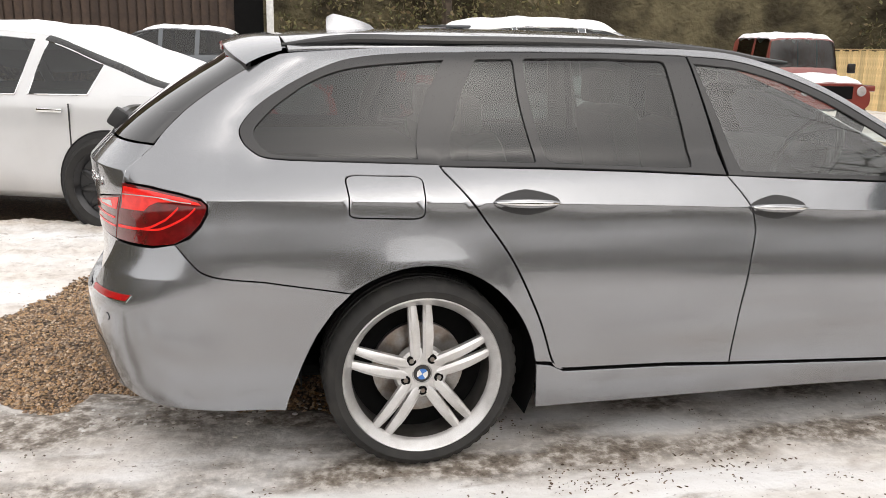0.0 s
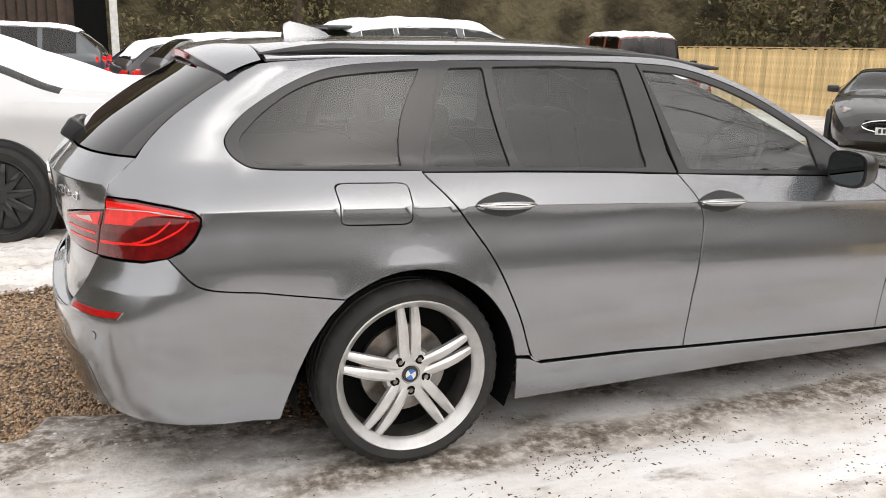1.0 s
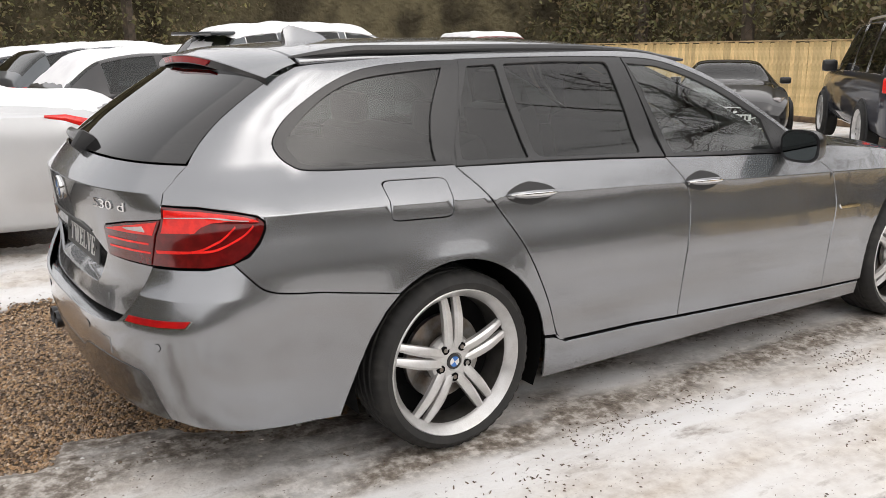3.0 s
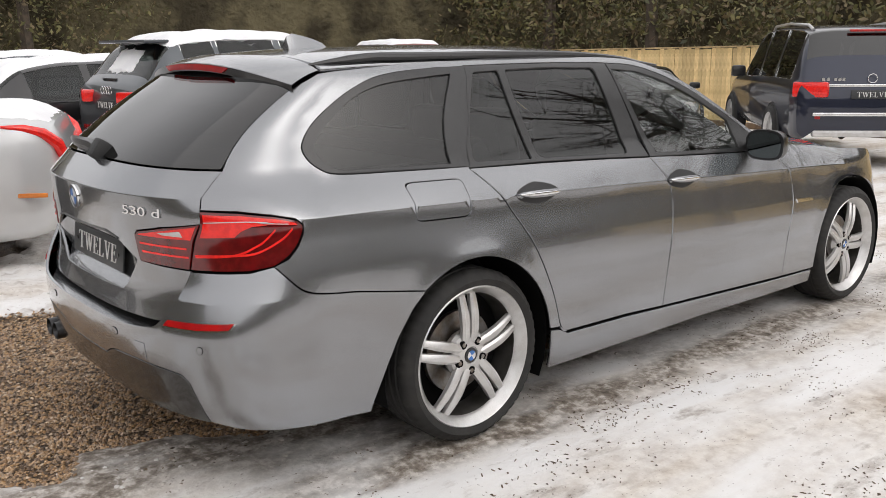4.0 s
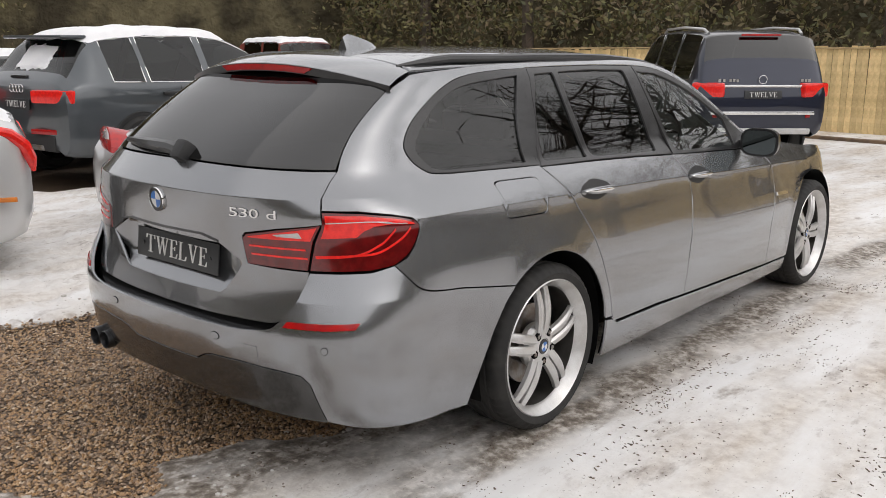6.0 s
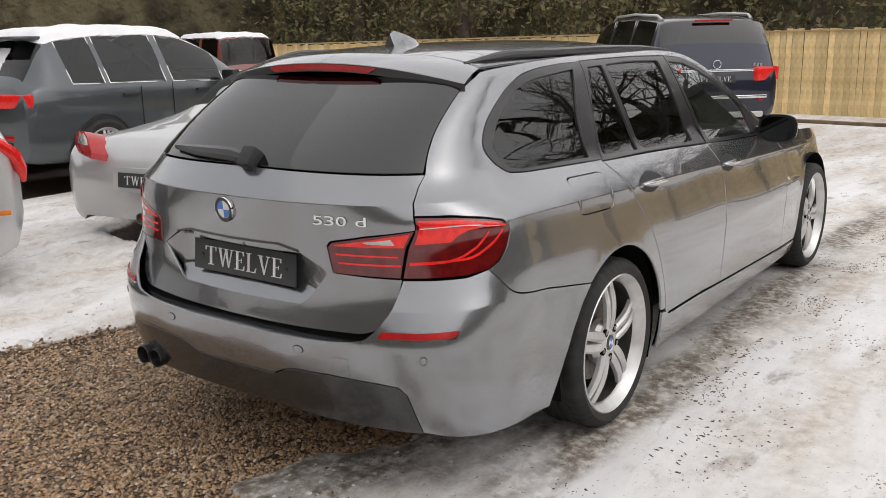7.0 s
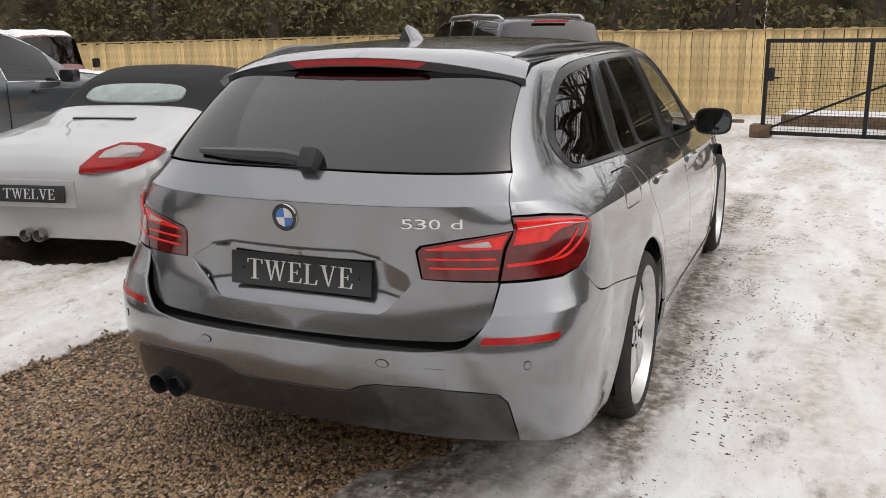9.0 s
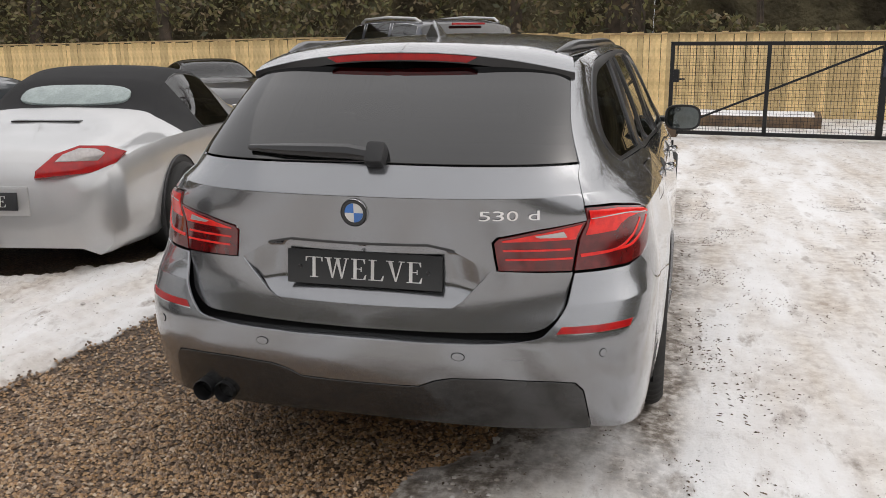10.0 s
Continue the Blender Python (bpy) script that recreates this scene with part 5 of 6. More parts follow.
for sg in (-1, 1):
    part("tail_light", tube([(-0.86, sg * 0.87, 0.99), (-0.98, sg * 0.835, 0.975), (-1.09, sg * 0.775, 0.935), (-1.17, sg * 0.72, 0.86), (-1.205, sg * 0.69, 0.77), (-1.215, sg * 0.68, 0.69)], [0.008, 0.026, 0.036, 0.042, 0.036, 0.014], 10), BRIGHT, saloon, "curved red tail light")
    lamp(saloon, "side_reflector", AMBER, (-1.0, sg * 0.895, 0.55), (0.2, 0.02, 0.03), sg * -10, 0.006)
    lamp(saloon, "door_handle", CHROME, (0.42, sg * 0.965, 0.87), (0.2, 0.03, 0.03), 0, 0.01)
    lamp(saloon, "door_gap", TRIM, (0.28, sg * 0.952, 0.62), (0.008, 0.008, 0.6), 0, 0)
    lamp(saloon, "brake_caliper", RED, (-0.12, sg * 0.86, 0.34), (0.06, 0.04, 0.16), 0, 0.01)

q3 = parked("compact_suv", "dark grey compact SUV with snow on roof and rear window", [(-0.86, 0.42, 0.8, 0.9, 0.72, 0.6), (-0.82, 0.33, 0.97, 1.05, 0.84, 0.7), (-0.68, 0.3, 1.05, 1.2, 0.89, 0.66), (-0.4, 0.28, 1.07, 1.5, 0.91, 0.6), (-0.1, 0.26, 1.06, 1.57, 0.915, 0.585), (0.7, 0.25, 1.04, 1.6, 0.915, 0.58), (1.3, 0.25, 1.02, 1.57, 0.915, 0.58), (1.75, 0.25, 1.0, 1.42, 0.91, 0.62), (2.3, 0.25, 0.98, 1.1, 0.9, 0.72), (2.9, 0.26, 0.92, 1.02, 0.88, 0.7), (3.3, 0.3, 0.78, 0.9, 0.8, 0.62), (3.48, 0.42, 0.6, 0.7, 0.66, 0.5)],
            SLATE, (2.3, 6.95), 5.5, 0.02, (0.0, 2.6), ((-0.28, 0.12), (0.18, 0.95), (1.05, 1.85)), (("rear_window", -0.72, -0.4, 5, 7, SMOKED), ("windscreen", 1.7, 2.28, 5, 7, SMOKED)), ((-0.42, 1.5, 1.06, 0.06), (-0.7, -0.5, 0.45, 0.03)), (5, True), ALLOY, 0.35)
for sg in (-1, 1):
    lamp(q3, "tail_light", BRIGHT, (-0.8, sg * 0.62, 0.93), (0.16, 0.5, 0.14), sg * -22, 0.03, "red tail light")
    lamp(q3, "lower_reflector", RED, (-0.85, sg * 0.55, 0.57), (0.08, 0.46, 0.055), sg * -14, 0.012)
    lamp(q3, "rear_handle", PLASTIC, (0.4, sg * 0.93, 0.93), (0.2, 0.04, 0.035), 0, 0.012)
    lamp(q3, "front_handle", PLASTIC, (1.45, sg * 0.93, 0.92), (0.2, 0.04, 0.035), 0, 0.012)
    lamp(q3, "door_mirror", TRIM, (1.85, sg * 1.0, 1.06), (0.14, 0.2, 0.15), 0, 0.05)
    lamp(q3, "door_gap", TRIM, (0.55, sg * 0.917, 0.7), (0.006, 0.008, 0.62), 0, 0)
    lamp(q3, "door_gap", TRIM, (1.0, sg * 0.917, 0.68), (0.006, 0.008, 0.68), 0, 0)
lamp(q3, "roof_spoiler", SLATE, (-0.5, 0, 1.53), (0.3, 1.1, 0.04), 0, 0.015)
lamp(q3, "lower_bumper", PLASTIC, (-0.82, 0, 0.45), (0.12, 1.3, 0.18), 0, 0.04)
lamp(q3, "sump_guard", STEEL, (-0.86, 0, 0.4), (0.06, 0.9, 0.06), 0, 0.02)
lamp(q3, "rear_wiper", TRIM, (-0.78, 0.05, 1.12), (0.05, 0.3, 0.03), 0, 0.012)
for k in range(4):
    bm = lathe([(0.034, -0.006), (0.04, -0.01), (0.046, -0.006)], 20, "x")
    bmesh.ops.translate(bm, vec=(-0.86, -0.09 + 0.06 * k, 1.0), verts=bm.verts)
    part("badge_ring", bm, CHROME, q3)
show_plate(q3, -0.885, 0.84)

roadster = parked("roadster", "silver roadster with a black canvas roof", [(-1.01, 0.25, 0.6, 0.66, 0.74, 0.6), (-0.96, 0.2, 0.7, 0.76, 0.84, 0.66), (-0.85, 0.2, 0.77, 0.83, 0.88, 0.68), (-0.5, 0.18, 0.82, 0.88, 0.89, 0.66), (-0.1, 0.17, 0.835, 0.93, 0.9, 0.64), (0.22, 0.17, 0.835, 1.0, 0.9, 0.62), (0.55, 0.17, 0.83, 1.2, 0.9, 0.56), (0.9, 0.17, 0.82, 1.28, 0.9, 0.54), (1.25, 0.17, 0.81, 1.25, 0.9, 0.55), (1.75, 0.17, 0.8, 0.97, 0.9, 0.66), (2.3, 0.17, 0.78, 0.86, 0.89, 0.68), (2.9, 0.18, 0.66, 0.74, 0.86, 0.6), (3.25, 0.26, 0.5, 0.56, 0.68, 0.5), (3.33, 0.32, 0.42, 0.48, 0.5, 0.4)],
                  SILVER, (1.83, 3.38), 9.95, -0.03, (0.0, 2.41), ((0.62, 1.35),), (("canvas_roof", 0.22, 1.3, 5, 7, CLOTH), ("windscreen", 1.3, 1.75, 5, 7, SMOKED), ("canvas_side", 0.22, 0.62, 4, 4, CLOTH)), (), (5, False), ALLOY, 0.325)


def slab(outline, depth, m):
    """A plate of the outline (across, up) with a softened front edge, its face towards -x."""
    bm = bmesh.new()
    cu, cv = sum(p[0] for p in outline) / len(outline), sum(p[1] for p in outline) / len(outline)
    rings = []
    for x, k in ((depth, 1.0), (0.012, 1.0), (0.003, 0.97), (0.0, 0.9)):
        rings.append([bm.verts.new((x, cu + (u - cu) * k, cv + (v - cv) * k)) for u, v in outline])
    for r0, r1 in zip(rings, rings[1:]):
        for i in range(len(outline)):
            bm.faces.new((r0[i - 1], r0[i], r1[i], r1[i - 1]))
    bm.faces.new(rings[-1])
    bm.faces.new(list(reversed(rings[0])))
    bmesh.ops.recalc_face_normals(bm, faces=bm.faces[:])
    bmesh.ops.transform(bm, matrix=m, verts=bm.verts)
    return bm


def oval(w, h, power=3.0):
    return [(w * math.copysign(abs(math.cos(a)) ** (2 / power), math.cos(a)), h * math.copysign(abs(math.sin(a)) ** (2 / power), math.sin(a))) for a in [2 * math.pi * i / 28 for i in range(28)]]


part("rear_screen", slab(oval(0.42, 0.125), 0.03, pose(0.345, 0, 1.105, 0, 58, 0)), SCREEN, roadster, "pale plastic rear screen")
for sg in (-1, 1):
    part("tail_light", slab([(sg * u, v) for u, v in ((-0.27, -0.085), (0.15, -0.07), (0.27, 0.05), (0.16, 0.09), (0.0, 0.1), (-0.14, 0.055), (-0.26, -0.04))], 0.18, pose(-0.965, sg * 0.66, 0.785, 0, 14, sg * -28)), RED, roadster, "red and white tail light")
    part("lens_top", slab([(sg * u, v) for u, v in ((-0.15, 0.005), (0.1, 0.0), (0.15, 0.045), (0.1, 0.075), (0.0, 0.085), (-0.1, 0.05))], 0.05, pose(-0.971, sg * 0.66, 0.785, 0, 14, sg * -28)), CLEAR, roadster)
    bm = lathe([(0.03, 0.06), (0.036, -0.02), (0.042, -0.02), (0.042, 0.06)], 20, "x")
    bmesh.ops.translate(bm, vec=(-1.04, sg * 0.05, 0.27), verts=bm.verts)
    part("exhaust_pipe", bm, STEEL, roadster)
lamp(roadster, "air_slot", TRIM, (-0.1, 0, 0.945), (0.06, 0.5, 0.012), 0, 0.004)
lamp(roadster, "lid_gap", TRIM, (-0.86, 0, 0.825), (0.012, 0.8, 0.006), 0, 0)
lamp(roadster, "plate_frame", SILVER, (-1.0, 0, 0.545), (0.04, 0.66, 0.19), 0, 0.018)
show_plate(roadster, -1.03, 0.545)

large = parked("large_suv", "dark blue large SUV with roof rails", [(-1.16, 0.5, 0.9, 1.0, 0.8, 0.7), (-1.1, 0.42, 1.08, 1.16, 0.9, 0.8), (-0.98, 0.38, 1.14, 1.5, 0.93, 0.76), (-0.86, 0.36, 1.15, 1.76, 0.95, 0.72), (-0.4, 0.36, 1.15, 1.83, 0.955, 0.7), (0.6, 0.35, 1.14, 1.85, 0.955, 0.7), (1.5, 0.35, 1.12, 1.82, 0.955, 0.7), (1.95, 0.35, 1.1, 1.66, 0.95, 0.72), (2.5, 0.35, 1.08, 1.25, 0.94, 0.8), (3.2, 0.36, 1.02, 1.14, 0.93, 0.78), (3.75, 0.4, 0.9, 1.0, 0.85, 0.7), (3.97, 0.5, 0.75, 0.85, 0.75, 0.6)],
               NAVY, (10.29, 2.81), 43.0, -0.15, (0.0, 3.07), ((-0.75, 0.1), (0.2, 1.1), (1.2, 2.1)), (("rear_window", -1.0, -0.8, 5, 7, BLANK), ("windscreen", 1.95, 2.45, 5, 7, SMOKED)), (), (10, False), ALLOY, 0.38)
for sg in (-1, 1):
    lamp(large, "tail_light", BRIGHT, (-1.04, sg * 0.72, 1.03), (0.22, 0.44, 0.2), sg * -24, 0.04)
    lamp(large, "lower_reflector", RED, (-1.1, sg * 0.74, 0.68), (0.08, 0.28, 0.05), sg * -18, 0.012)
    lamp(large, "door_mirror", TRIM, (2.05, sg * 1.06, 1.18), (0.14, 0.22, 0.18), 0, 0.05)
    part("roof_rail", tube([(-0.7, sg * 0.66, 1.79), (-0.55, sg * 0.68, 1.85), (0.4, sg * 0.69, 1.885), (1.3, sg * 0.68, 1.86), (1.5, sg * 0.66, 1.8)], 0.02, 8), ALLOY, large)
lamp(large, "chrome_bar", CHROME, (-1.145, 0, 1.085), (0.03, 1.15, 0.035), 0, 0.01)
lamp(large, "bumper_bar", CHROME, (-1.185, 0, 0.72), (0.04, 1.45, 0.05), 0, 0.015)
lamp(large, "skid_plate", ALLOY, (-1.13, 0, 0.47), (0.1, 1.4, 0.09), 0, 0.03)
lamp(large, "brake_light", RED, (-0.93, 0, 1.77), (0.04, 0.55, 0.03), 0, 0.01)
lamp(large, "rear_wiper", TRIM, (-1.07, -0.12, 1.2), (0.03, 0.5, 0.025), 0, 0.01)
bm = lathe([(0.05, -0.005), (0.056, -0.012), (0.062, -0.005)], 24, "x")
bmesh.ops.translate(bm, vec=(-1.125, 0, 1.17), verts=bm.verts)
part("badge_ring", bm, CHROME, large)
for k, y in enumerate((0.6, 0.54, 0.45, 0.4, 0.35, -0.55, -0.6, -0.65)):
    lamp(large, "model_bar", CHROME, (-1.115, y, 1.16), (0.01, 0.035, 0.04), 0, 0)
show_plate(large, -1.17, 0.97)

coupe = parked("sports_coupe", "black sports coupe facing the snowy yard", [(-0.95, 0.4, 0.7, 0.78, 0.75, 0.5), (-0.8, 0.25, 0.85, 0.92, 0.92, 0.6), (-0.2, 0.2, 0.9, 1.08, 0.96, 0.6), (0.5, 0.18, 0.9, 1.27, 0.95, 0.56), (0.95, 0.18, 0.89, 1.31, 0.94, 0.55), (1.35, 0.18, 0.88, 1.26, 0.94, 0.57), (2.0, 0.18, 0.86, 0.97, 0.95, 0.7), (2.6, 0.18, 0.8, 0.9, 0.96, 0.68), (3.1, 0.18, 0.7, 0.8, 0.92, 0.64), (3.4, 0.2, 0.58, 0.68, 0.84, 0.58), (3.52, 0.26, 0.46, 0.54, 0.74, 0.5)],
               JET, (13.36, 8.87), 222.7, -0.29, (0.0, 2.62), ((0.3, 1.5),), (("rear_window", -0.4, 0.6, 5, 7, SMOKED), ("windscreen", 1.25, 1.95, 5, 7, SMOKED)), (), (5, True), DARK_ALLOY, 0.34)
for sg in (-1, 1):
    lamp(coupe, "headlight", CLEAR, (3.08, sg * 0.74, 0.69), (0.34, 0.16, 0.12), sg * -20, 0.04, "pale headlight")
    lamp(coupe, "door_mirror", TRIM, (1.75, sg * 0.98, 0.97), (0.12, 0.2, 0.12), 0, 0.04)
    lamp(coupe, "side_intake", VOID, (3.4, sg * 0.66, 0.36), (0.1, 0.24, 0.16), sg * -20, 0.03)
lamp(coupe, "grille", VOID, (3.49, 0, 0.5), (0.06, 0.86, 0.17), 0, 0.03)
part("grille_ring", tube([(3.53, 0.46 * math.cos(a), 0.5 + 0.1 * math.sin(a)) for a in [2 * math.pi * i / 24 for i in range(25)]], 0.01, 6), CHROME, coupe)
bm = lathe([(0.0, 0.012), (0.03, 0.01), (0.034, 0.0)], 20, "x")
bmesh.ops.translate(bm, vec=(3.53, 0, 0.53), verts=bm.verts)
part("round_badge", bm, CHROME, coupe)
show_plate(coupe, 3.56, 0.43, False, 84, 1, PALE)

four = parked("off_road_car", "red off-road car under a cap of snow", [(-1.75, 0.6, 1.2, 1.3, 0.76, 0.7), (-1.7, 0.5, 1.22, 1.9, 0.78, 0.66), (-1.5, 0.45, 1.22, 1.97, 0.79, 0.64), (-0.3, 0.45, 1.22, 1.98, 0.79, 0.64), (-0.05, 0.45, 1.22, 1.93, 0.79, 0.66), (0.12, 0.45, 1.2, 1.3, 0.79, 0.72), (0.25, 0.5, 1.1, 1.2, 0.78, 0.66), (1.1, 0.55, 1.05, 1.15, 0.77, 0.64), (1.3, 0.6, 0.95, 1.08, 0.8, 0.66)],
              OXIDE, (10.8, 13.1), 264.9, -0.44, (-1.0, 0.85), ((-1.5, -0.8), (-0.7, -0.1)), (("windscreen", -0.03, 0.1, 5, 7, SMOKED),), ((-1.7, -0.05, 1.05, 0.07), (0.2, 1.25, 1.0, 0.06)), (5, True), ALLOY, 0.38)
for sg in (-1, 1):
    lamp(four, "door_mirror", TRIM, (0.2, sg * 1.0, 1.35), (0.08, 0.16, 0.2), 0, 0.03)
    lamp(four, "wing", OXIDE, (0.8, sg * 0.82, 1.0), (0.9, 0.2, 0.12), 0, 0.03)
    bm = lathe([(0.0, 0.03), (0.09, 0.02), (0.1, 0.0)], 20, "x")
    bmesh.ops.translate(bm, vec=(1.33, sg * 0.58, 0.95), verts=bm.verts)
    part("headlight", bm, CLEAR, four)
lamp(four, "grille", VOID, (1.32, 0, 0.92), (0.05, 0.8, 0.25), 0, 0.02)

ESTATE = [(-1.1, 0.4, 0.8, 0.9, 0.75, 0.65), (-1.05, 0.28, 0.93, 1.02, 0.86, 0.7), (-0.85, 0.25, 0.98, 1.2, 0.9, 0.62), (-0.55, 0.23, 0.98, 1.4, 0.92, 0.58), (0.0, 0.2, 0.97, 1.48, 0.92, 0.57), (1.0, 0.2, 0.96, 1.5, 0.92, 0.56), (1.6, 0.2, 0.95, 1.42, 0.92, 0.58), (2.3, 0.2, 0.94, 1.06, 0.91, 0.7), (3.0, 0.22, 0.86, 0.96, 0.88, 0.68), (3.6, 0.3, 0.68, 0.78, 0.75, 0.55)]
for nm, lab, col, at, hd, z, sn, top in (
        ("hatchback", "black car with snow over its tail", JET, (1.4, 8.9), 8, -0.08, ((-1.0, 1.6, 0.95, 0.06),), 0.95),
        ("grey_estate_car", "blue-grey estate car with snow on its roof", SLATE, (1.25, 11.6), 10, -0.12, ((-0.5, 1.5, 1.0, 0.05),), 1.02),
        ("black_hatchback", "black car half covered in snow", JET, (0.9, 14.4), 10, -0.16, ((-0.9, 1.5, 0.95, 0.06),), 0.96),
        ("blue_saloon", "deep blue car with snow on roof", BLUE, (1.3, 21.6), 10, -0.26, ((-0.6, 1.5, 1.0, 0.05),), 0.95),
        ("dark_suv", "dark grey SUV with snow on its roof", SLATE, (-1.2, 19.2), 172, -0.23, ((-0.6, 1.5, 1.0, 0.06),), 1.16),
        ("far_estate_car", "dark estate car with snow on its roof", SLATE, (2.6, 25.0), 10, -0.3, ((-0.6, 1.5, 1.0, 0.05),), 1.05)):
    st = [(a, b, c * top, d * top, e, g) for a, b, c, d, e, g in ESTATE]
    car = parked(nm, lab, st, col, at, hd, z, (0.0, 2.85), ((-0.55, 0.15), (0.25, 1.0), (1.1, 1.9)), (("rear_window", -0.95, -0.55, 5, 7, SMOKED), ("windscreen", 1.6, 2.25, 5, 7, SMOKED)), sn, (5, True), ALLOY, 0.33)
    for sg in (-1, 1):
        lamp(car, "tail_light", BRIGHT, (-1.0, sg * 0.7, 0.86 * top), (0.18, 0.36, 0.15), sg * -30, 0.04)


# ---- woods, building, gate ----
BARK = material("grey brown bark", (0.10, 0.075, 0.055), 0.9, 0, 0, (0.05, 0.04, 0.03), 6, 60, 0.01, mix=(0.35, 0.65))
rng = random.Random(11)


def branch(bm, p, d, length, r, level, spread):
    pts, rad = [tuple(p)], [r]
    q = Vector(p)
    dd = Vector(d)
    for i in range(4):
        dd = (dd + Vector((rng.uniform(-1, 1), rng.uniform(-1, 1), rng.uniform(-0.3, 0.7))) * 0.16).normalized()
        q = q + dd * length / 4
        pts.append(tuple(q))
        rad.append(r * (1 - 0.14 * (i + 1)))
    tube(pts, rad, 6 if level == 0 else 4 if level < 3 else 3, bm)
    if level < spread:
        for k in range(4 if level else 6):
            i = rng.randint(1 if level else 2, 4)
            a = rng.uniform(0, 6.28)
            n = (dd * 0.55 + Vector((math.cos(a), math.sin(a), rng.uniform(-0.1, 0.6))) * 0.8).normalized()
            branch(bm, pts[i], n, length * rng.uniform(0.45, 0.68), rad[i] * 0.55, level + 1, spread)


def tree(x, y, h, r, label, spread=3):
    t = thing("tree", label, "tree", pose(x, y, slope(x, y) - 0.1))
    bm = bmesh.new()
    branch(bm, (0, 0, 0), (rng.uniform(-0.05, 0.05), rng.uniform(-0.05, 0.05), 1), h, r, 0, spread)
    me = bpy.data.meshes.new("trunk")
    bm.to_mesh(me)
    bm.free()
    link("trunk", me, BARK, t)


for x, y, h, r in ((13, -8.5, 8.5, 0.22), (16.5, -10, 9.5, 0.26), (19, -12.5, 9.5, 0.24), (21.5, -14.5, 10, 0.28), (25, -9, 9.5, 0.26), (20, -8.5, 8.5, 0.22), (17, -7.5, 8, 0.2), (23.5, -12, 9.5, 0.24)):
    tree(x, y, h, r, "bare winter tree with fine twigs")
for x, y, h, r in ((21.5, 19.0, 8, 0.26), (20.3, 13.8, 8, 0.22), (22, 26, 8, 0.24), (20.5, 3.4, 7, 0.2), (21, 1.2, 8, 0.36), (22.5, 0.4, 8, 0.3), (20.5, -2.6, 6.5, 0.12), (20, -5.5, 6.5, 0.12), (21.5, -9, 8, 0.3), (14, 30, 8, 0.24), (7.5, 30.5, 8, 0.26)):
    tree(x, y, h, r, "tree trunk standing behind the fence", 2)

LEAF = island("dull evergreen leaves", [(0.04, 0.042, 0.016), (0.1, 0.1, 0.034), (0.15, 0.142, 0.05), (0.17, 0.12, 0.06), (0.1, 0.075, 0.04), (0.23, 0.21, 0.08)], 0.55)
leaves = []
lr = random.Random(3)
for k in range(46000):
    if k < 34000:
        y = lr.uniform(-16, 36)
        x = 18.9 + 0.06 * max(0, y) + abs(lr.gauss(0, 1.4))
        top = 4.6 + 1.6 * noise.noise((y * 0.35, 1, 2)) + (0.0 if y > -1 else -2.6)
    else:
        x = lr.uniform(0.8, 19)
        y = 29.5 + abs(lr.gauss(0, 1.2))
        top = 6.0 + 1.0 * noise.noise((x * 0.4, 5, 2))
    z = -0.4 + top * lr.random() ** 0.8
    if noise.noise((x * 0.5, y * 0.9, z * 1.1)) < -0.22:
        continue
    r = lr.uniform(0.05, 0.14)
    a = Vector((lr.gauss(0, 1), lr.gauss(0, 1), lr.gauss(0, 1))).normalized()
    b = a.cross(Vector((lr.gauss(0, 1), lr.gauss(0, 1), lr.gauss(0, 1)))).normalized()
    c = Vector((x, y, z))
    leaves.append(([tuple(c - a * r), tuple(c + b * r * 0.45), tuple(c + a * r), tuple(c - b * r * 0.45)], [(0, 1, 2, 3)]))
many("hedge", leaves, LEAF, "dense brown-green evergreen hedge behind the fence", "hedge")

# wooded bank that closes the place
BANK = material("dark wooded bank", (0.13, 0.112, 0.068), 0.95, 0, 0, (0.045, 0.038, 0.025), 0.8, 3.5, 0.3, 8, (0.38, 0.62), spec=0.1)
rows = []
for zz in (-1.0, 1.0, 3.0, 5.0, 6.5, 8.0):
    row = []
    for i in range(97):
        a = 2 * math.pi * i / 96
        bx, by = 34 * math.cos(a), 32 * math.sin(a)
        bx = max(-19.0, min(bx, 23.5))
        by = max(by, -24)
        k = 1 + 0.05 * noise.noise((bx * 0.3, by * 0.3, zz * 0.5))
        low = 0.75 if by < 0 else 1.0
        row.append((bx * k, by * k, (zz * low + 0.7 * noise.noise((bx * 0.4, by * 0.4, 9)) * (zz > 0)) - 0.5 * (zz < 0)))
    rows.append(row)
tagged(part("backdrop", loft(rows, closed=False, caps=False), BANK), "dark wooded bank closing the yard", "woodland", kind="structure")

# dark boarded barn
CREOSOTE = material("creosoted boards", (0.035, 0.022, 0.016), 0.8, 0, 0, (0.06, 0.038, 0.026), 3, 40, 0.004, piece=0.2)
barn = thing("barn", "dark brown boarded barn with a pale corner post", "building", pose(0, 0, -0.3))
part("wall", box((24, 0.2, 5.0), (-12.6, 26.2, 2.5)), CREOSOTE, barn)
part("corner_post", box((0.22, 0.22, 5.0), (0.45, 25.9, 2.5), 0.02), PALE, barn, "pale corner post")
part("door_opening", box((0.9, 0.1, 4.6), (-0.2, 26.08, 2.3)), VOID, barn)
slat = box((0.22, 0.03, 5.0), (0, 0, 2.5), 0.006)
first = part("slat", slat, CREOSOTE, barn)
first.location = (-1.0, 26.06, 0)
for k in range(1, 60):
    b = new("slat", first.data)
    b.parent = barn
    b.location = (-1.0 - 0.27 * k, 26.06, 0)

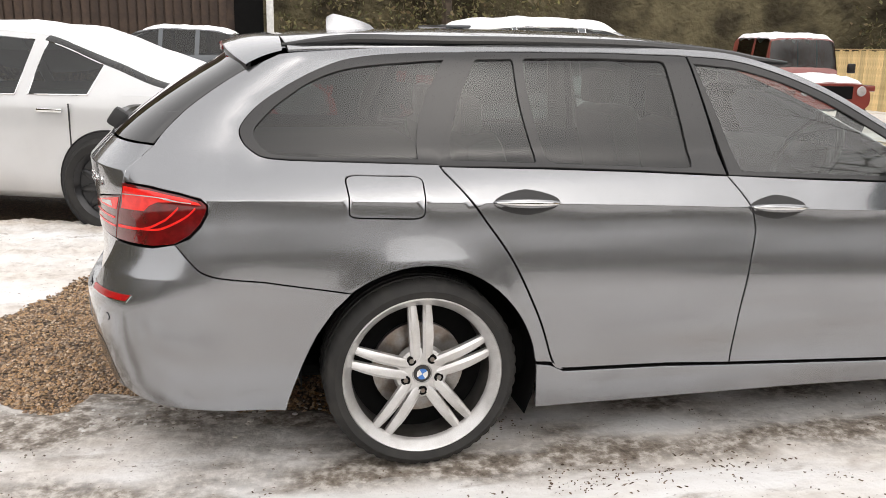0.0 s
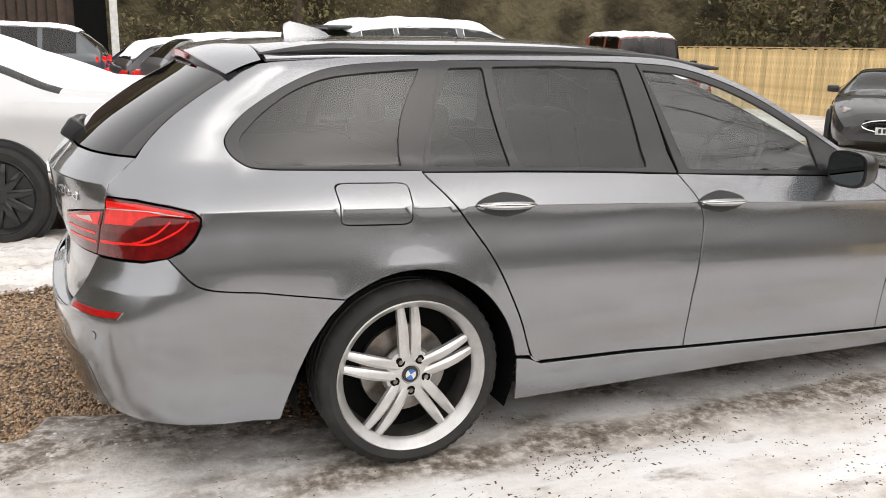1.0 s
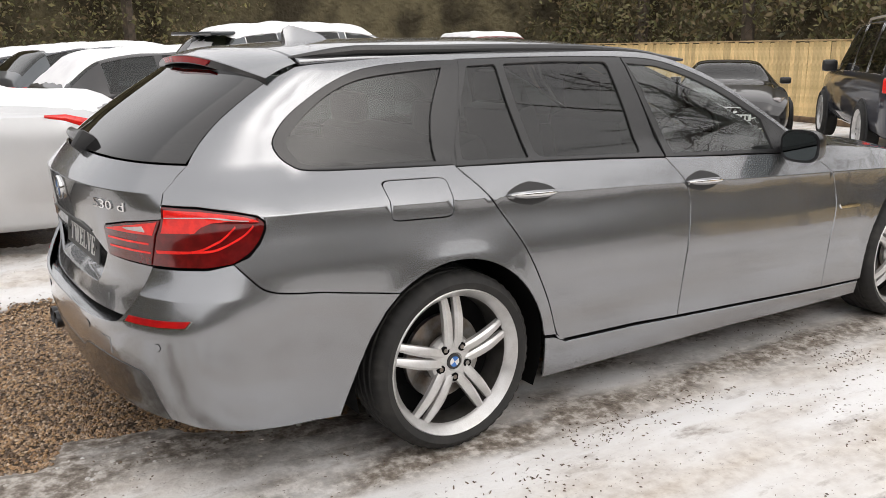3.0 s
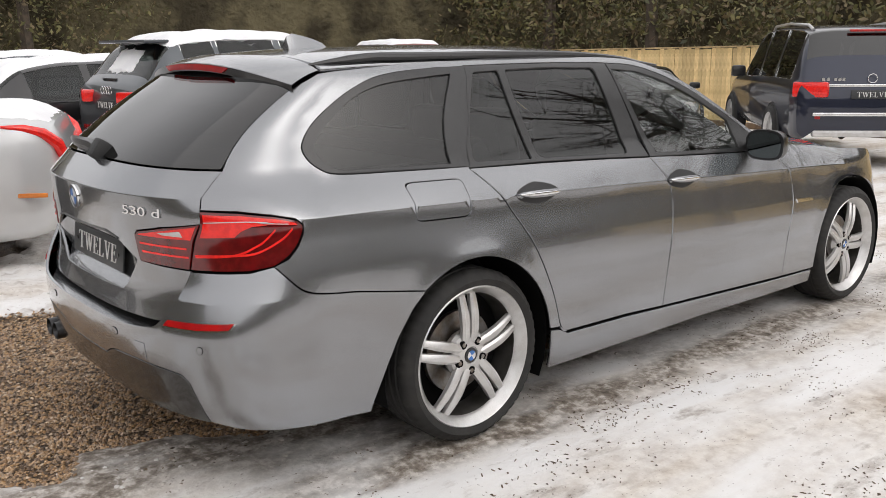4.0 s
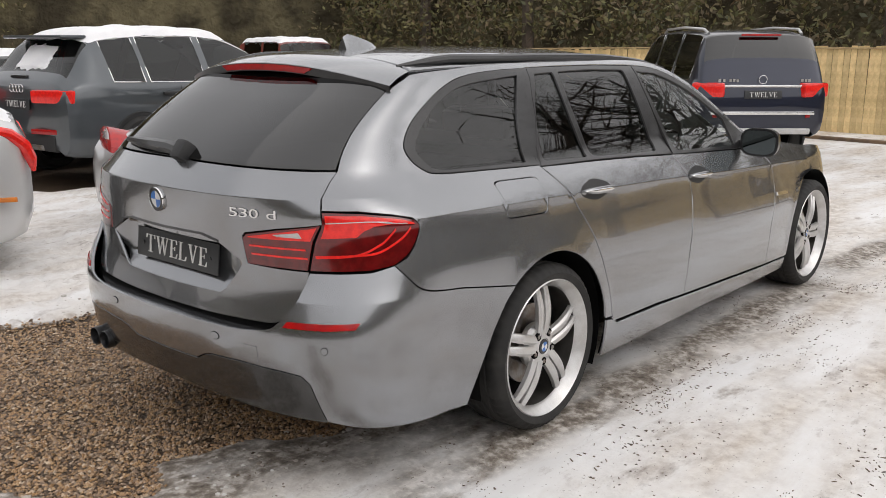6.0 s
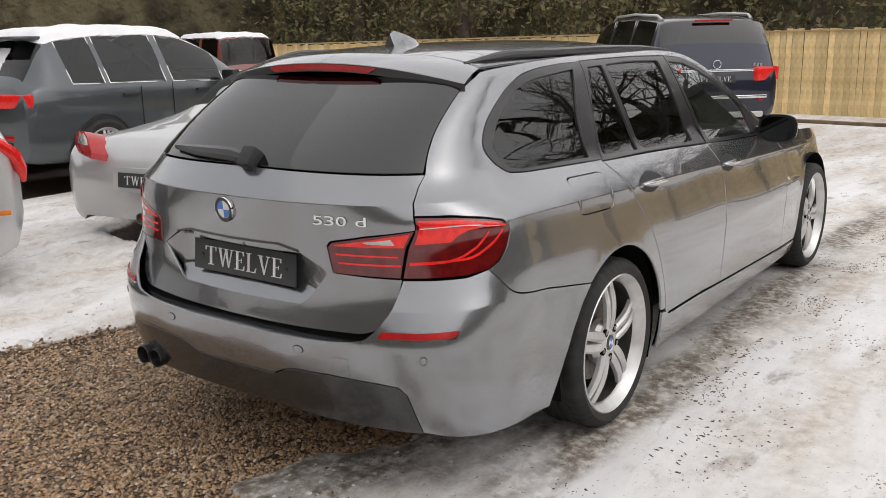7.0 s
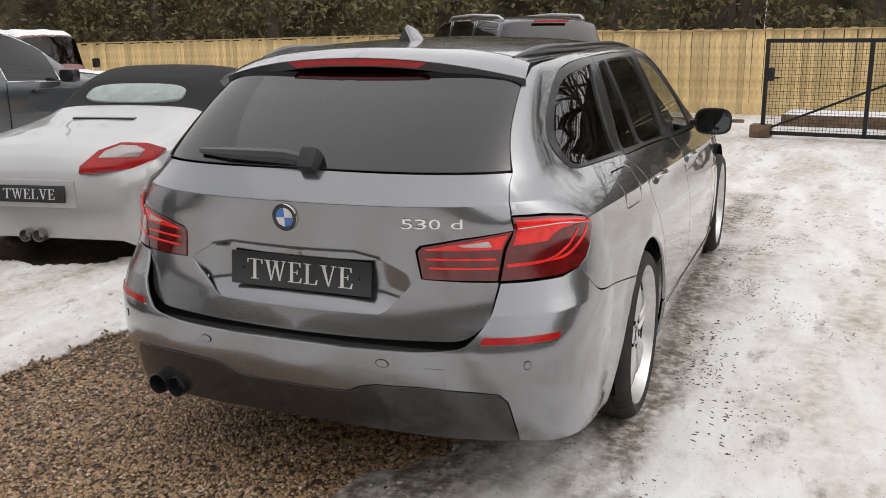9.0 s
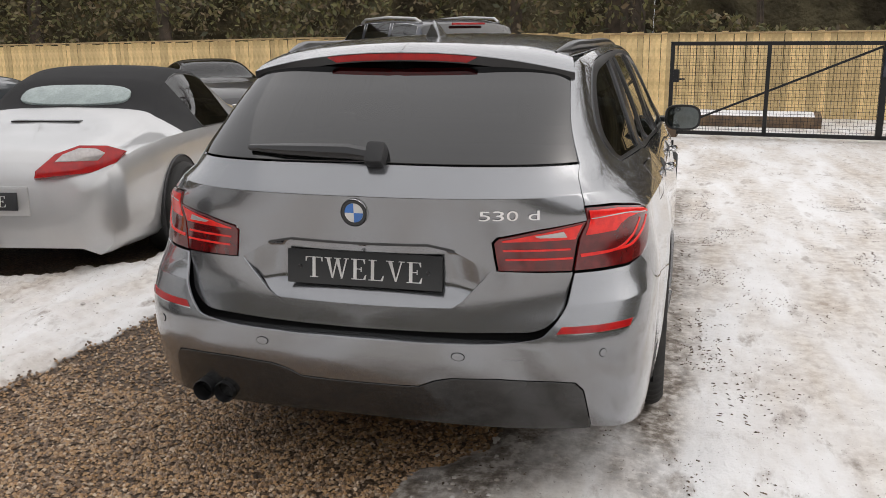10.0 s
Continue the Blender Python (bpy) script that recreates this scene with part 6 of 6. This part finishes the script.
# gate
IRON = material("black painted steel", (0.015, 0.015, 0.016), 0.45, 0.3, fine=200)
TIMBER = material("weathered sleeper", (0.2, 0.13, 0.075), 0.85, 0, 0, (0.11, 0.075, 0.05), 6, 70, 0.004)
gate = thing("metal_gate", "black steel mesh gate standing on the snow", "gate", pose(11.35, -0.72, slope(11.35, 0) + 0.02, 0, 0, -97))
part("top_rail", box((4.6, 0.06, 0.06), (2.3, 0, 1.45), 0.006), IRON, gate)
part("bottom_rail", box((4.6, 0.06, 0.06), (2.3, 0, 0.06), 0.006), IRON, gate)
for x in (0.03, 1.48, 3.1, 4.57):
    part("upright", box((0.06 if x < 3 else 0.09, 0.06, 1.44), (x, 0.0, 0.75), 0.006), IRON, gate)
part("brace", tube([(0.05, 0.03, 0.1), (3.05, 0.03, 1.4)], 0.018, 8), IRON, gate)
lock = part("lock_box", box((0.09, 0.07, 0.2), (0.1, -0.01, 0.95), 0.01), IRON, gate)
part("latch", box((0.16, 0.04, 0.025), (0.16, -0.03, 0.9), 0.006), IRON, lock)
bm = bmesh.new()
for i in range(1, 90):
    box((0.005, 0.005, 1.36), (0.05 * i, 0, 0.75), 0, None, bm) if 0.06 < 0.05 * i < 4.55 else None
for j in range(1, 27):
    box((4.5, 0.005, 0.005), (2.3, 0, 0.07 + 0.052 * j), 0, None, bm)
tagged(part("mesh_panel", bm, IRON, gate, smooth=False), kind="stuff")
sign = part("sign", box((0.75, 0.02, 0.48), (3.45, -0.05, 1.2), 0.006), NAVY, gate, "dark blue sign with white lines")
for k, (w, zz) in enumerate(((0.3, 1.38), (0.5, 1.32), (0.62, 1.27), (0.6, 1.22), (0.4, 1.15), (0.5, 1.1), (0.3, 1.03))):
    part("text_bar", box((w, 0.004, 0.018), (3.45, -0.062, zz)), INK, sign)
part("gate_block", box((0.3, 0.3, 0.2), (0.0, 0.05, 0.08), 0.02), TIMBER, gate, "timber block under the gate post")
bed = thing("sleeper_bed", "raised timber sleeper bed filled with snow", "planter", pose(14.2, -1.6, slope(14.2, 0), 0, 0, -96))
part("front_sleeper", box((2.4, 0.12, 0.22), (0.6, -0.6, 0.1), 0.012), TIMBER, bed)
part("end_sleeper", box((0.12, 1.2, 0.22), (1.75, 0.05, 0.1), 0.012), TIMBER, bed)
part("snow_fill", box((2.3, 1.1, 0.2), (0.55, 0.02, 0.12), 0.06), SNOW, bed)
part("kerb", box((9.0, 0.14, 0.12), (0, 0, 0), 0.02, pose(0, 0, 0, 0, 0, 84)), TIMBER).location = (14.6, 4.2, slope(14.6, 4) + 0.02)
tagged(bpy.data.objects["kerb"], "dark timber kerb along the snow bank", "kerb", kind="structure")


# ---- fence ----
BOARD = material("new yellow timber boards", (0.76, 0.57, 0.29), 0.75, 0, 0, (0.58, 0.42, 0.2), 5, 45, 0.003, piece=0.22)
RAIL = material("timber rail", (0.5, 0.37, 0.19), 0.8, 0, 0, (0.36, 0.25, 0.13), 4, 50, 0.003)
fence = thing("fence", "tall fence of new yellow vertical timber boards", "fence")
shapes = []
br = random.Random(8)
for k in range(5):
    bm = box((0.019, 0.118, 1.72 + 0.012 * k), (0, 0, 0.86 + 0.006 * k), 0.004)
    if k % 2:
        bmesh.ops.transform(bm, matrix=Matrix.Rotation(radians(3), 4, "Z"), verts=bm.verts)
    me = bpy.data.meshes.new("board")
    bm.to_mesh(me)
    bm.free()
    me.materials.append(BOARD)
    shapes.append(me)
CORNER_AT = Vector((17.0, 8.2))
for a, b in ((CORNER_AT, Vector((15.2, -13.0))), (CORNER_AT, Vector((17.9, 24.0)))):
    run = (b - a).length
    d = (b - a).normalized()
    ang = math.degrees(math.atan2(d.y, d.x))
    for i in range(int(run / 0.122)):
        p = a + d * (0.122 * i + 0.06)
        ob = new("board", shapes[br.randrange(5)])
        ob.parent = fence
        ob.matrix_local = pose(p.x + br.uniform(-0.006, 0.006), p.y, slope(p.x, p.y) - 0.02, br.uniform(-0.4, 0.4), 0, ang - 90)
    z0, z1 = slope(a.x, a.y), slope(b.x, b.y)
    mid = (a + b) / 2
    cap = part("capping_rail", box((run, 0.07, 0.035), (0, 0, 0), 0.006), RAIL, fence)
    cap.matrix_local = pose(mid.x, mid.y, (z0 + z1) / 2 + 1.75, 0, -math.degrees(math.atan2(z1 - z0, run)), ang)
